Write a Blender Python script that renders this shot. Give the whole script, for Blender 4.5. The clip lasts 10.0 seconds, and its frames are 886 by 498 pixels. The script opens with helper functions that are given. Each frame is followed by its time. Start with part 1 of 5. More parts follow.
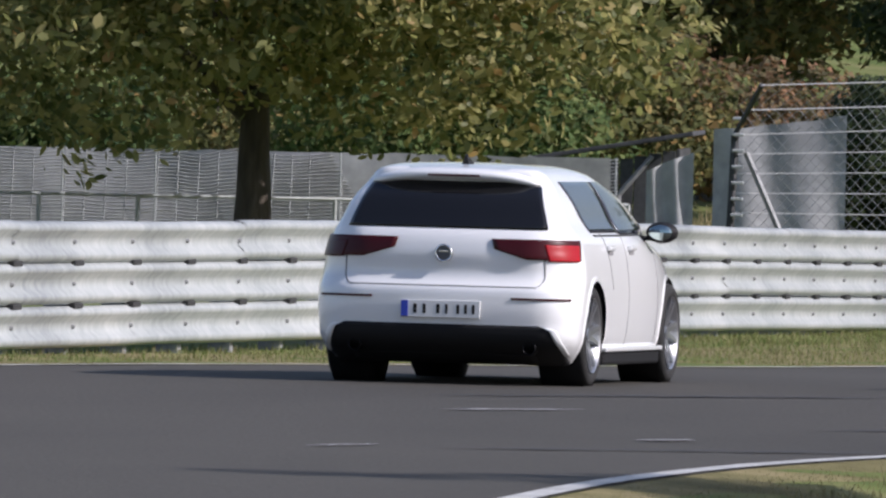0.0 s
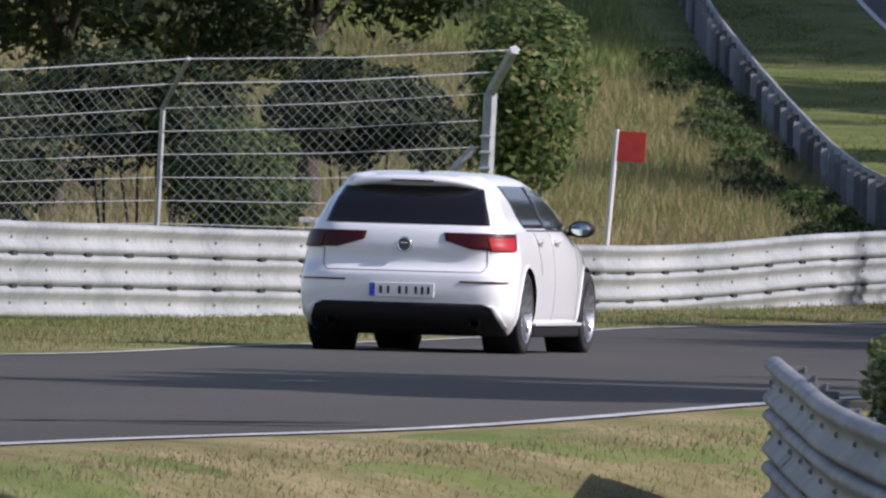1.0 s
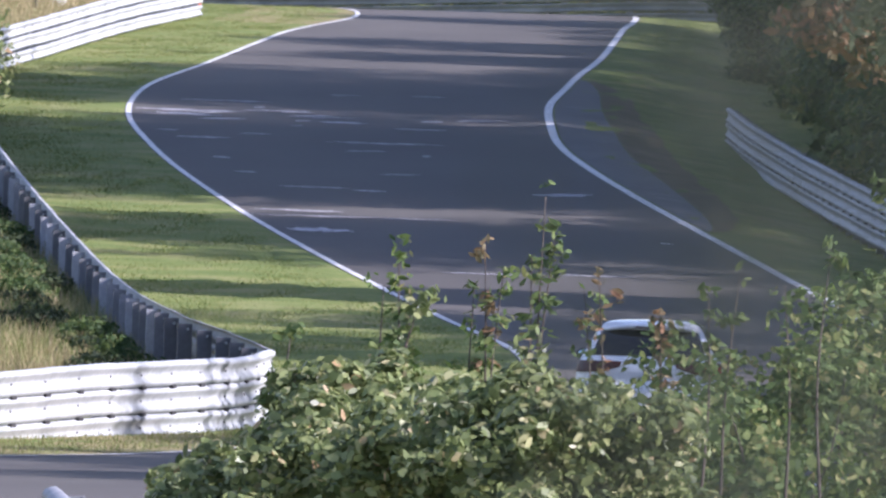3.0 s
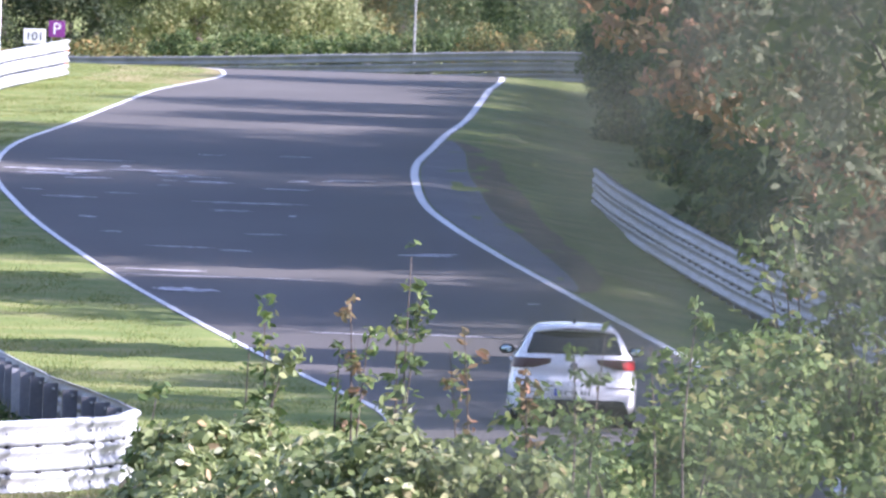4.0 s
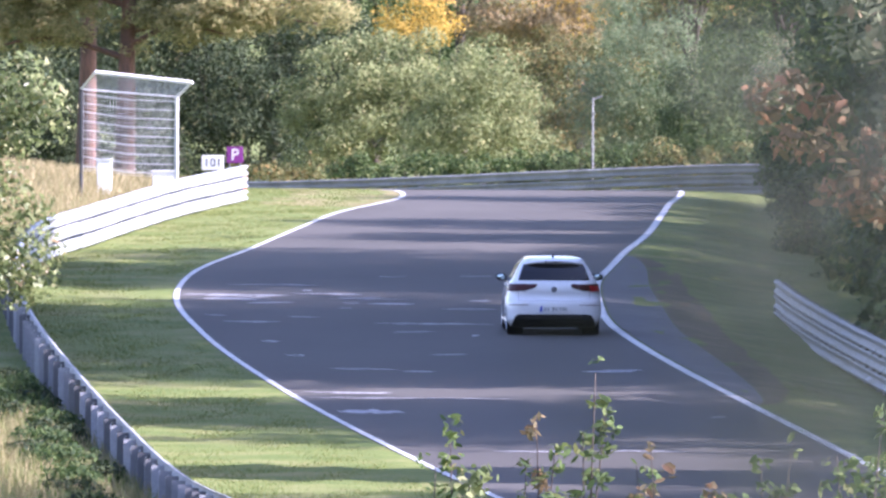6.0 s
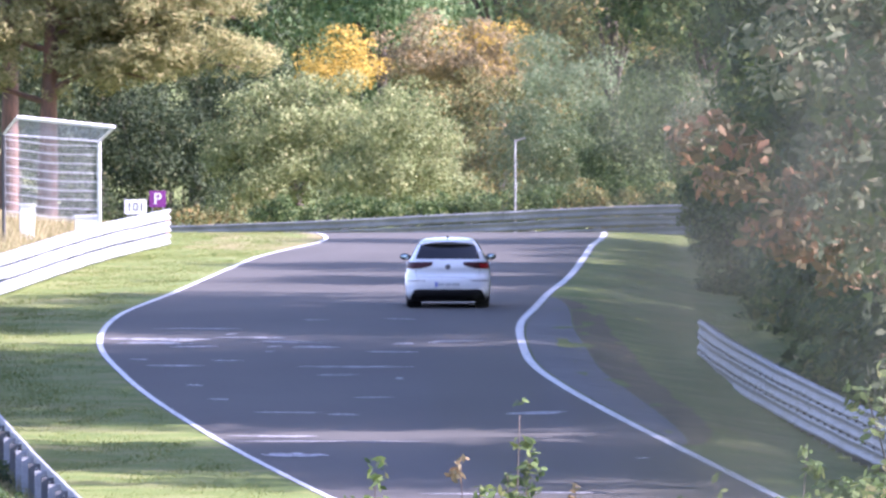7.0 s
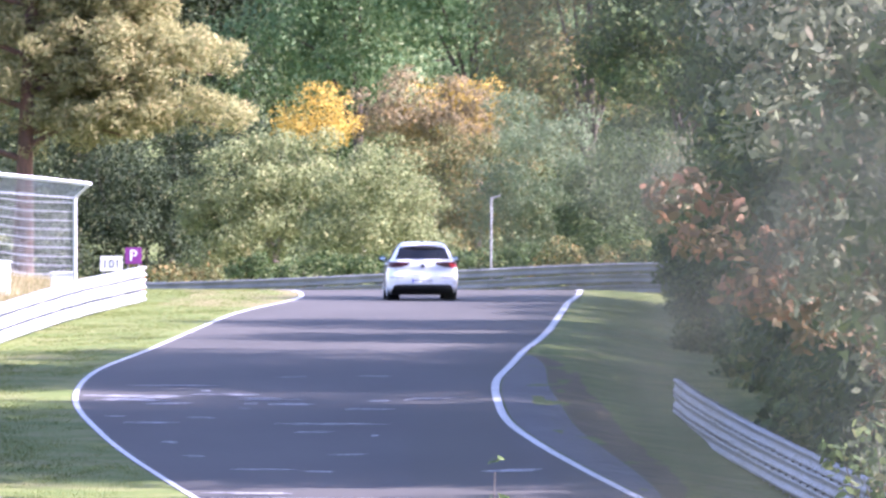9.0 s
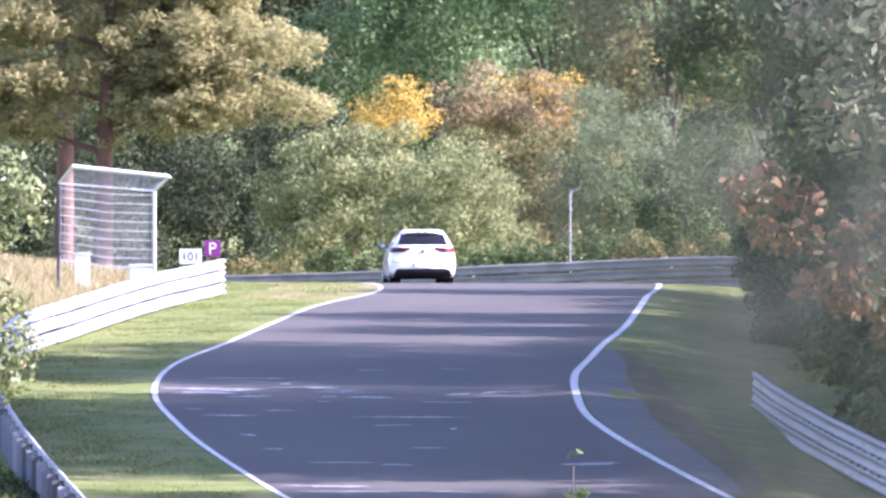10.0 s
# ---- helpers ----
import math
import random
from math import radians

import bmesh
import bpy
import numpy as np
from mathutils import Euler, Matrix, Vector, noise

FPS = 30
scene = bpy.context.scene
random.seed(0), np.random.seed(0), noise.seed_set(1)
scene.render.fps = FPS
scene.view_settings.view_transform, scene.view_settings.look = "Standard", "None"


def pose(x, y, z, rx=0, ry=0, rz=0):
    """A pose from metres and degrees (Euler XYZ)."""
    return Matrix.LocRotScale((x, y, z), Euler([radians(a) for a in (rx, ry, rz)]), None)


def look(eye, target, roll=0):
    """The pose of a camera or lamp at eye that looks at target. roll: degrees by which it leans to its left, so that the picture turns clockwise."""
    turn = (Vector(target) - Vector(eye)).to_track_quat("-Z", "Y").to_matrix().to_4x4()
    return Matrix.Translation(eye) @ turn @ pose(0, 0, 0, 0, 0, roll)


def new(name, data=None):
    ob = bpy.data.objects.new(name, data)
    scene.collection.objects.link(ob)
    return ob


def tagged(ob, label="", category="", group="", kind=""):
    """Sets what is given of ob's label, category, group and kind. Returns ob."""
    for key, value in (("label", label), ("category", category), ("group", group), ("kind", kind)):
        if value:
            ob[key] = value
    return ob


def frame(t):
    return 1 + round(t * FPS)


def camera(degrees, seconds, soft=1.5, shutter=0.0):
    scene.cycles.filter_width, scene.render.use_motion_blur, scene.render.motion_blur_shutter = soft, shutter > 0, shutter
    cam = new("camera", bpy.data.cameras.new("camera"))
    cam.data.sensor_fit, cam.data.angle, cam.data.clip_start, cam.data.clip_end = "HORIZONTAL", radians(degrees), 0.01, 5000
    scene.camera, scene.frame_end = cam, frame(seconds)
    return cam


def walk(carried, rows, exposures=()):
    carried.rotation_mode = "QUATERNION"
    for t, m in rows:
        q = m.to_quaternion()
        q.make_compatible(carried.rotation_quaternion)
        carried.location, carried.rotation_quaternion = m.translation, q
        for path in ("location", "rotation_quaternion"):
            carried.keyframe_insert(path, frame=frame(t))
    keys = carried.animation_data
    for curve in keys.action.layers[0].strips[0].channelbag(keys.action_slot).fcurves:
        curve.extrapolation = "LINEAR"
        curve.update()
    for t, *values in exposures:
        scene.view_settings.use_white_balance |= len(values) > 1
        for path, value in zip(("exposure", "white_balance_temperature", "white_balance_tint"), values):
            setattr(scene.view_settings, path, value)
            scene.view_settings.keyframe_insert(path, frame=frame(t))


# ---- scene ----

# ---- camera: a long lens on a stand, panning after the car ----
REACH = 36000.0          # picture widths per radian, as a plain number for aiming
EYE_Z = 3.15
cam = camera(math.degrees(2 * math.atan(784 / REACH)), 10.0, soft=2.4)
cam.data.dof.use_dof, cam.data.dof.focus_distance, cam.data.dof.aperture_fstop = True, 150.0, 48.0
# seconds, aim to the right, aim down, roll in degrees
AIM = [(0.0, -2946, 777, 1.42), (0.3, -2522, 805, 1.07), (0.5, -2144, 813, 1.13), (0.7, -1777, 783, 1.29), (1.0, -1357, 758, 1.51), (1.5, -913, 716, 1.74), (2.0, -410, 599, 1.78), (2.5, -215, 571, 1.75), (3.0, -87, 493, 1.66), (3.2, -35, 482, 1.69), (4.3, 168, 305, 1.81), (4.5, 155, 262, 1.79), (5.0, 64, 254, 1.75), (5.5, -61, 225, 1.26), (6.0, -179, 177, 0.27), (6.2, -138, 155, 0.05), (7.3, -41, 90, -0.12), (7.5, 3, 80, -0.05), (8.0, 112, 36, -0.06), (8.5, 57, 38, -0.08), (9.0, 0, 0, 0.0), (9.5, -67, -1, -0.06), (10.0, -140, 12, 0.1)]


def aim(right, down, roll):
    az, el = right / REACH, -(down - 150) / REACH
    way = Vector((math.sin(az) * math.cos(el), math.cos(az) * math.cos(el), math.sin(el)))
    eye = Vector((0, 0, EYE_Z))
    return look(eye, eye + 100 * way, roll)


EXPOSURES = [(0, 0.32, 6080, 22), (1.5, 0.55, 6020, 27), (2.5, 1.22, 5860, 30), (3.2, 1.58, 5750, 32), (4.4, 2.38, 5680, 36), (5.2, 2.42, 5660, 36), (6.0, 2.2, 5680, 39), (8.0, 2.6, 5640, 43), (10, 2.38, 5640, 44)]
walk(cam, [(t, aim(a, b, r)) for t, a, b, r in AIM], EXPOSURES)

# ---- world and sun ----
SUN_TO = Vector((0.93, -0.18, 0.64)).normalized()
world = bpy.data.worlds.new("sky")
scene.world = world
world.use_nodes = True
wn = world.node_tree.nodes
sky = wn.new("ShaderNodeTexSky")
sky.sky_type = "NISHITA"
sky.sun_disc = False
sky.sun_elevation = math.asin(SUN_TO.z)
sky.sun_rotation = math.atan2(SUN_TO.x, SUN_TO.y)
sky.air_density, sky.dust_density = 1.2, 1.5
wn["Background"].inputs["Strength"].default_value = 0.10
world.node_tree.links.new(sky.outputs["Color"], wn["Background"].inputs["Color"])
sun_data = bpy.data.lights.new("sun", "SUN")
sun_data.energy, sun_data.angle, sun_data.color = 4.2, radians(0.55), (1.0, 0.95, 0.86)
sun = new("sun", sun_data)
sun.matrix_world = look(SUN_TO * 200, (0, 0, 0))

# ---- materials ----
def ramp_stops(node, stops):
    els = node.color_ramp.elements
    while len(els) < len(stops):
        els.new(0.5)
    for e, (p, c) in zip(els, stops):
        e.position, e.color = p, (*c, 1)


def surface(name, a, b, rough=0.7, scale=2.0, fine=40.0, bump=0.2, metal=0.0, coat=0.0, stretch=(1, 1, 1), c=None, spec=0.5, depth=0.01):
    """Two tones mixed by a broad and a fine noise, with relief."""
    m = bpy.data.materials.new(name)
    m.use_nodes = True
    n, l = m.node_tree.nodes, m.node_tree.links
    p = n["Principled BSDF"]
    tc = n.new("ShaderNodeTexCoord")
    mp = n.new("ShaderNodeMapping")
    mp.inputs["Scale"].default_value = stretch
    l.new(tc.outputs["Object"], mp.inputs["Vector"])
    big, small = n.new("ShaderNodeTexNoise"), n.new("ShaderNodeTexNoise")
    big.inputs["Scale"].default_value, big.inputs["Detail"].default_value = scale, 4
    small.inputs["Scale"].default_value, small.inputs["Detail"].default_value = fine, 3
    for t in (big, small):
        l.new(mp.outputs["Vector"], t.inputs["Vector"])
    mix = n.new("ShaderNodeMath")
    mix.operation = "MULTIPLY_ADD"
    mix.inputs[1].default_value = 0.4
    l.new(small.outputs["Fac"], mix.inputs[0])
    half = n.new("ShaderNodeMath")
    half.operation = "MULTIPLY"
    half.inputs[1].default_value = 0.6
    l.new(big.outputs["Fac"], half.inputs[0])
    l.new(half.outputs[0], mix.inputs[2])
    r = n.new("ShaderNodeValToRGB")
    ramp_stops(r, [(0.36, a), (0.64, b)] if c is None else [(0.34, a), (0.5, b), (0.66, c)])
    l.new(mix.outputs[0], r.inputs["Fac"])
    l.new(r.outputs["Color"], p.inputs["Base Color"])
    p.inputs["Roughness"].default_value, p.inputs["Metallic"].default_value = rough, metal
    p.inputs["Coat Weight"].default_value = coat
    p.inputs["Coat Roughness"].default_value = 0.05
    p.inputs["Specular IOR Level"].default_value = spec
    if bump:
        bp = n.new("ShaderNodeBump")
        bp.inputs["Strength"].default_value, bp.inputs["Distance"].default_value = bump, depth
        l.new(small.outputs["Fac"], bp.inputs["Height"])
        l.new(bp.outputs["Normal"], p.inputs["Normal"])
    return m


def leafy(name, stops, through_light=0.35, rough=0.75):
    """Leaves or blades: a colour for each one out of a range, and some light let through."""
    m = bpy.data.materials.new(name)
    m.use_nodes = True
    n, l = m.node_tree.nodes, m.node_tree.links
    p = n["Principled BSDF"]
    g = n.new("ShaderNodeNewGeometry")
    r = n.new("ShaderNodeValToRGB")
    ramp_stops(r, stops)
    l.new(g.outputs["Random Per Island"], r.inputs["Fac"])
    l.new(r.outputs["Color"], p.inputs["Base Color"])
    p.inputs["Roughness"].default_value = rough
    p.inputs["Specular IOR Level"].default_value = 0.35
    tr = n.new("ShaderNodeBsdfTranslucent")
    l.new(r.outputs["Color"], tr.inputs["Color"])
    mx = n.new("ShaderNodeMixShader")
    mx.inputs["Fac"].default_value = through_light
    l.new(p.outputs[0], mx.inputs[1])
    l.new(tr.outputs[0], mx.inputs[2])
    l.new(mx.outputs[0], n["Material Output"].inputs["Surface"])
    return m


def plain(name, col, rough=0.5, metal=0.0, glow=0.0, coat=0.0, spec=0.5):
    m = bpy.data.materials.new(name)
    m.use_nodes = True
    p = m.node_tree.nodes["Principled BSDF"]
    p.inputs["Base Color"].default_value = (*col, 1)
    p.inputs["Roughness"].default_value, p.inputs["Metallic"].default_value = rough, metal
    p.inputs["Coat Weight"].default_value = coat
    p.inputs["Specular IOR Level"].default_value = spec
    if glow:
        p.inputs["Emission Color"].default_value, p.inputs["Emission Strength"].default_value = (*col, 1), glow
    return m


ASPHALT = surface("asphalt", (0.048, 0.0448, 0.0378), (0.074, 0.0688, 0.0578), 0.85, 0.25, 30, 0.5, stretch=(1, 0.25, 1), spec=0.3)
GRASS_SOIL = surface("grass_soil", (0.075, 0.112, 0.030), (0.125, 0.155, 0.045), 0.95, 0.5, 9, 0.35, c=(0.20, 0.185, 0.085), spec=0.1, depth=0.03)
DRY_TURF = surface("dry_turf", (0.11, 0.10, 0.045), (0.185, 0.165, 0.075), 0.95, 0.55, 7, 0.5, c=(0.29, 0.235, 0.13), spec=0.1, depth=0.03)
LINE_PAINT = surface("line_paint", (0.30, 0.30, 0.28), (0.64, 0.64, 0.61), 0.6, 3.0, 25, 0.2)
STEEL = surface("galvanised_steel", (0.23, 0.25, 0.255), (0.35, 0.375, 0.37), 0.55, 0.5, 9, 0.04, metal=0.15, c=(0.45, 0.47, 0.46))
STEEL_DULL = surface("dull_steel", (0.17, 0.175, 0.18), (0.30, 0.305, 0.31), 0.6, 1.2, 18, 0.08, metal=0.2)
BARK = surface("bark", (0.035, 0.028, 0.022), (0.10, 0.08, 0.06), 0.9, 3, 18, 0.8, stretch=(1, 1, 0.2), depth=0.03)
PINE_BARK = surface("pine_bark", (0.06, 0.04, 0.03), (0.17, 0.09, 0.06), 0.9, 2, 12, 0.8, stretch=(1, 1, 0.3), depth=0.03)
LEAF_DARK = leafy("leaf_dark_green", [(0, (0.025, 0.050, 0.016)), (0.5, (0.055, 0.095, 0.026)), (0.85, (0.095, 0.14, 0.04)), (1, (0.17, 0.19, 0.07))], 0.4)
# Darker leaf copy: shade painted into foliage behind the fence, rail and wood
LEAF_SHADED = leafy("leaf_shaded", [(0, (0.014, 0.026, 0.010)), (0.6, (0.030, 0.050, 0.016)), (0.92, (0.055, 0.075, 0.025)), (1, (0.12, 0.11, 0.04))], 0.25)
LEAF_FAR = leafy("leaf_grey_green", [(0, (0.09, 0.13, 0.065)), (0.5, (0.15, 0.21, 0.10)), (0.85, (0.22, 0.27, 0.14)), (1, (0.30, 0.31, 0.17))], 0.45)
LEAF_MAPLE = leafy("leaf_maple_pale", [(0, (0.15, 0.18, 0.10)), (0.5, (0.20, 0.23, 0.13)), (0.85, (0.26, 0.28, 0.17)), (1, (0.34, 0.25, 0.15))], 0.6, 0.65)
LEAF_VEIL = leafy("leaf_veil", [(0, (0.038, 0.045, 0.034)), (0.6, (0.052, 0.060, 0.045)), (1, (0.068, 0.075, 0.056))], 0.3, 0.95)
LEAF_BRAMBLE = leafy("leaf_bramble", [(0, (0.06, 0.085, 0.03)), (0.5, (0.16, 0.205, 0.075)), (0.85, (0.28, 0.32, 0.13)), (0.97, (0.42, 0.41, 0.22)), (1, (0.40, 0.27, 0.14))], 0.45, 0.4)
LEAF_OAK = leafy("leaf_oak", [(0, (0.08, 0.10, 0.032)), (0.35, (0.22, 0.235, 0.08)), (0.7, (0.38, 0.36, 0.14)), (0.95, (0.48, 0.42, 0.18)), (1, (0.48, 0.28, 0.11))], 0.6, 0.5)
LEAF_MID = leafy("leaf_green", [(0, (0.045, 0.080, 0.024)), (0.5, (0.095, 0.150, 0.040)), (0.85, (0.16, 0.20, 0.06)), (1, (0.25, 0.23, 0.09))], 0.4)
LEAF_OLIVE = leafy("leaf_olive", [(0, (0.06, 0.07, 0.025)), (0.45, (0.14, 0.155, 0.05)), (0.8, (0.22, 0.20, 0.07)), (1, (0.32, 0.20, 0.07))], 0.4)
LEAF_PALE = leafy("leaf_pale", [(0, (0.08, 0.11, 0.05)), (0.5, (0.16, 0.19, 0.09)), (0.85, (0.24, 0.25, 0.14)), (1, (0.36, 0.24, 0.13))], 0.4, 0.4)
LEAF_RUST = leafy("leaf_rust", [(0, (0.10, 0.095, 0.045)), (0.5, (0.19, 0.145, 0.07)), (0.8, (0.26, 0.165, 0.085)), (1, (0.34, 0.18, 0.10))], 0.4)
LEAF_BACK = leafy("leaf_blue_green", [(0, (0.05, 0.10, 0.04)), (0.5, (0.11, 0.19, 0.075)), (0.85, (0.19, 0.27, 0.12)), (1, (0.27, 0.31, 0.16))], 0.35)
LEAF_LIME = leafy("leaf_yellow_green", [(0, (0.10, 0.13, 0.05)), (0.5, (0.20, 0.235, 0.09)), (0.85, (0.30, 0.325, 0.14)), (1, (0.38, 0.34, 0.16))], 0.4)
LEAF_PEACH = leafy("leaf_peach", [(0, (0.13, 0.12, 0.06)), (0.5, (0.27, 0.23, 0.12)), (0.85, (0.38, 0.28, 0.15)), (1, (0.50, 0.34, 0.14))], 0.4)
LEAF_YELLOW = leafy("leaf_yellow", [(0, (0.22, 0.18, 0.04)), (0.5, (0.46, 0.30, 0.05)), (1, (0.58, 0.40, 0.08))], 0.4)
NEEDLE = leafy("pine_needle", [(0, (0.14, 0.155, 0.06)), (0.5, (0.28, 0.275, 0.115)), (0.85, (0.40, 0.36, 0.165)), (1, (0.47, 0.38, 0.19))], 0.5, 0.85)
BLADE_GREEN = leafy("grass_green", [(0, (0.095, 0.145, 0.034)), (0.6, (0.16, 0.195, 0.054)), (1, (0.27, 0.265, 0.10))], 0.35)
BLADE_WORN = leafy("grass_worn", [(0, (0.15, 0.15, 0.06)), (0.5, (0.20, 0.185, 0.085)), (1, (0.28, 0.24, 0.13))], 0.35)
BLADE_DRY = leafy("grass_dry", [(0, (0.20, 0.18, 0.075)), (0.45, (0.29, 0.24, 0.12)), (1, (0.42, 0.34, 0.19))], 0.35)
NET = surface("grey_netting", (0.26, 0.27, 0.27), (0.40, 0.41, 0.405), 0.7, 3, 30, 0.0)
SHEET = surface("grey_tarpaulin", (0.24, 0.25, 0.255), (0.40, 0.41, 0.415), 0.6, 1.5, 8, 0.3)
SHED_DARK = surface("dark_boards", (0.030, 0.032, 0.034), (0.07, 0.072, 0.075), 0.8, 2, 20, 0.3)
WIRE = plain("galvanised_wire", (0.25, 0.26, 0.265), 0.5, 0.4)
BRIGHT_WIRE = plain("bright_wire", (0.62, 0.63, 0.64), 0.4, 0.4)
WHITE_BOARD = surface("white_board", (0.60, 0.60, 0.58), (0.76, 0.76, 0.74), 0.5, 3, 30, 0.0)
SIGN_GREY = surface("sign_grey", (0.42, 0.45, 0.50), (0.50, 0.53, 0.58), 0.5, 3, 30, 0.0)
SIGN_PURPLE = plain("sign_purple", (0.16, 0.02, 0.16), 0.5)
SIGN_RED = surface("red_board", (0.36, 0.025, 0.02), (0.48, 0.04, 0.03), 0.6, 6, 30, 0.1)
SIGN_ORANGE = plain("orange_cap", (0.75, 0.22, 0.12), 0.5)
INK = plain("black_ink", (0.02, 0.02, 0.022), 0.6)
APRON = surface("dusty_paving", (0.070, 0.070, 0.063), (0.115, 0.113, 0.10), 0.9, 0.8, 14, 0.4)
EARTH = surface("worn_earth", (0.085, 0.085, 0.045), (0.16, 0.125, 0.08), 0.95, 0.9, 9, 0.4, spec=0.1)
TAR_AND_SLOT = surface("tar_seam", (0.018, 0.018, 0.019), (0.034, 0.034, 0.035), 0.7, 2, 20, 0.2)
CHALK = surface("faded_road_paint", (0.12, 0.12, 0.125), (0.44, 0.44, 0.44), 0.8, 2.5, 12, 0.1)

# ---- plan of the road: across (x) by distance along the view (y) ----
def table(rows):
    ys = np.array([r[0] for r in rows], float)
    xs = np.array([r[1] for r in rows], float)
    h = np.diff(ys)
    d = np.diff(xs) / h
    m = np.concatenate(([d[0]], (d[:-1] * h[1:] + d[1:] * h[:-1]) / (h[1:] + h[:-1]), [d[-1]]))

    def at(y):
        y = np.clip(np.asarray(y, float), ys[0], ys[-1])
        i = np.clip(np.searchsorted(ys, y) - 1, 0, len(h) - 1)
        s = (y - ys[i]) / h[i]
        return ((1 + 2 * s) * (1 - s) ** 2 * xs[i] + s * (1 - s) ** 2 * h[i] * m[i]
                + s * s * (3 - 2 * s) * xs[i + 1] + s * s * (s - 1) * h[i] * m[i + 1])
    return at


edge_left = table([(20, -22), (80, -20.5), (110, -18.4), (122, -16.4), (133, -13.8), (141, -11.5), (148, -9.1), (160, -7.6), (181, -6.2), (195, -5.4),
                   (207, -3.75), (225, -2.2), (245, -0.6), (265, 0.35), (281, 0.34), (297, -0.8), (322, -2.75), (344, -4.45), (372, -6.3), (391, -7.12),
                   (408, -7.12), (429, -6.2), (464, -5.05), (521, -4.1), (536, -5.6), (548, -10), (556, -20), (562, -60)])
edge_right = table([(20, -3.0), (60, -5.9), (80, -6.85), (94, -7.33), (102, -7.2), (109, -6.7), (115, -5.7), (119, -4.75), (126, -3.45), (145, -0.9),
                    (180, 2.3), (210, 4.4), (240, 5.8), (270, 6.3), (300, 5.6), (321, 4.52), (340, 3.40), (355, 2.47), (368, 1.74), (377, 1.34), (391, 1.13), (404, 1.15), (415, 1.46),
                    (428, 1.82), (438, 2.16), (469, 2.79), (487, 3.05), (525, 3.5), (540, 3.0), (552, -1.0), (562, -10), (570, -60)])
height_road = table([(-300, 1.7), (0, 1.55), (22, 1.45), (50, 0.95), (80, 0.48), (100, 0.27), (120, 0.05), (132, -0.01), (146, -0.20), (161, -0.38), (176, -0.60), (194, -0.84), (213, -1.08),
                     (234, -1.25), (262, -1.16), (280, -0.96), (300, -0.61), (320, -0.15), (340, 0.38), (360, 0.96), (380, 1.55), (400, 2.11), (420, 2.62),
                     (440, 3.07), (460, 3.45), (480, 3.76), (500, 4.01), (522, 4.27), (540, 4.22), (570, 3.9), (620, 4.2), (900, 9), (3000, 60)])
# how the land lies beside the road, by the distance from its edge
bank_left = table([(0, 0), (3, 0.02), (5, 0.05), (8, 0.5), (14, 1.3), (30, 2.6), (120, 6), (900, 40)])
bank_right = table([(0, 0), (1.2, -0.1), (3.0, -0.42), (5, -0.45), (9, 0.3), (20, 2.6), (120, 9), (900, 45)])


def ground_z(x, y):
    x, y = np.asarray(x, float), np.asarray(y, float)
    a, b = edge_left(y), edge_right(y)
    near = np.clip((y - 40) / 60, 0.1, 1) * np.clip((545 - y) / 45, 0, 1)
    low = height_road(y)
    dip = np.clip(0.13 * (x - b - 0.8), 0, 0.75) * np.clip((150 - y) / 25, 0, 1)      # the verge falls away inside the near bend
    return low + np.where(x < a, bank_left(np.maximum(a - x, 0)) * near * (0.15 + 0.85 * np.clip((y - 240) / 80, 0, 1)), 0) + np.where(x > b, bank_right(np.maximum(x - b, 0)) * near - dip, 0)


def mesh_of(name, verts, faces, material, smooth=True):
    me = bpy.data.meshes.new(name)
    me.from_pydata([tuple(v) for v in verts], [], faces)
    me.materials.append(material)
    if smooth:
        me.polygons.foreach_set("use_smooth", [True] * len(me.polygons))
    me.update()
    return me


def grid_faces(rows, cols):
    return [(i * cols + j, i * cols + j + 1, (i + 1) * cols + j + 1, (i + 1) * cols + j) for i in range(rows - 1) for j in range(cols - 1)]


def quads(name, corners, material):
    """Many separate faces of k corners, given as an array (n, k, 3)."""
    n, k = corners.shape[:2]
    me = bpy.data.meshes.new(name)
    me.vertices.add(k * n)
    me.vertices.foreach_set("co", np.asarray(corners, np.float32).ravel())
    me.loops.add(k * n)
    me.loops.foreach_set("vertex_index", np.arange(k * n, dtype=np.int32))
    me.polygons.add(n)
    me.polygons.foreach_set("loop_start", np.arange(0, k * n, k, dtype=np.int32))
    me.materials.append(material)
    me.update(calc_edges=True)
    return me


def part(name, data, parent, label="", material=None):
    """Links a bmesh or a mesh as one object under a thing or a part."""
    if isinstance(data, bmesh.types.BMesh):
        me = bpy.data.meshes.new(name)
        data.to_mesh(me)
        data.free()
        data = me
    if material is not None:
        data.materials.clear()
        data.materials.append(material)
    ob = new(name, data)
    ob.parent = parent
    if label:
        ob["label"] = label
    return ob


def thing(name, label, category, group="", at=(0, 0, 0), turn=0.0):
    ob = new(name)
    ob.location, ob.rotation_euler = at, (0, 0, radians(turn))
    return tagged(ob, label, category, group)


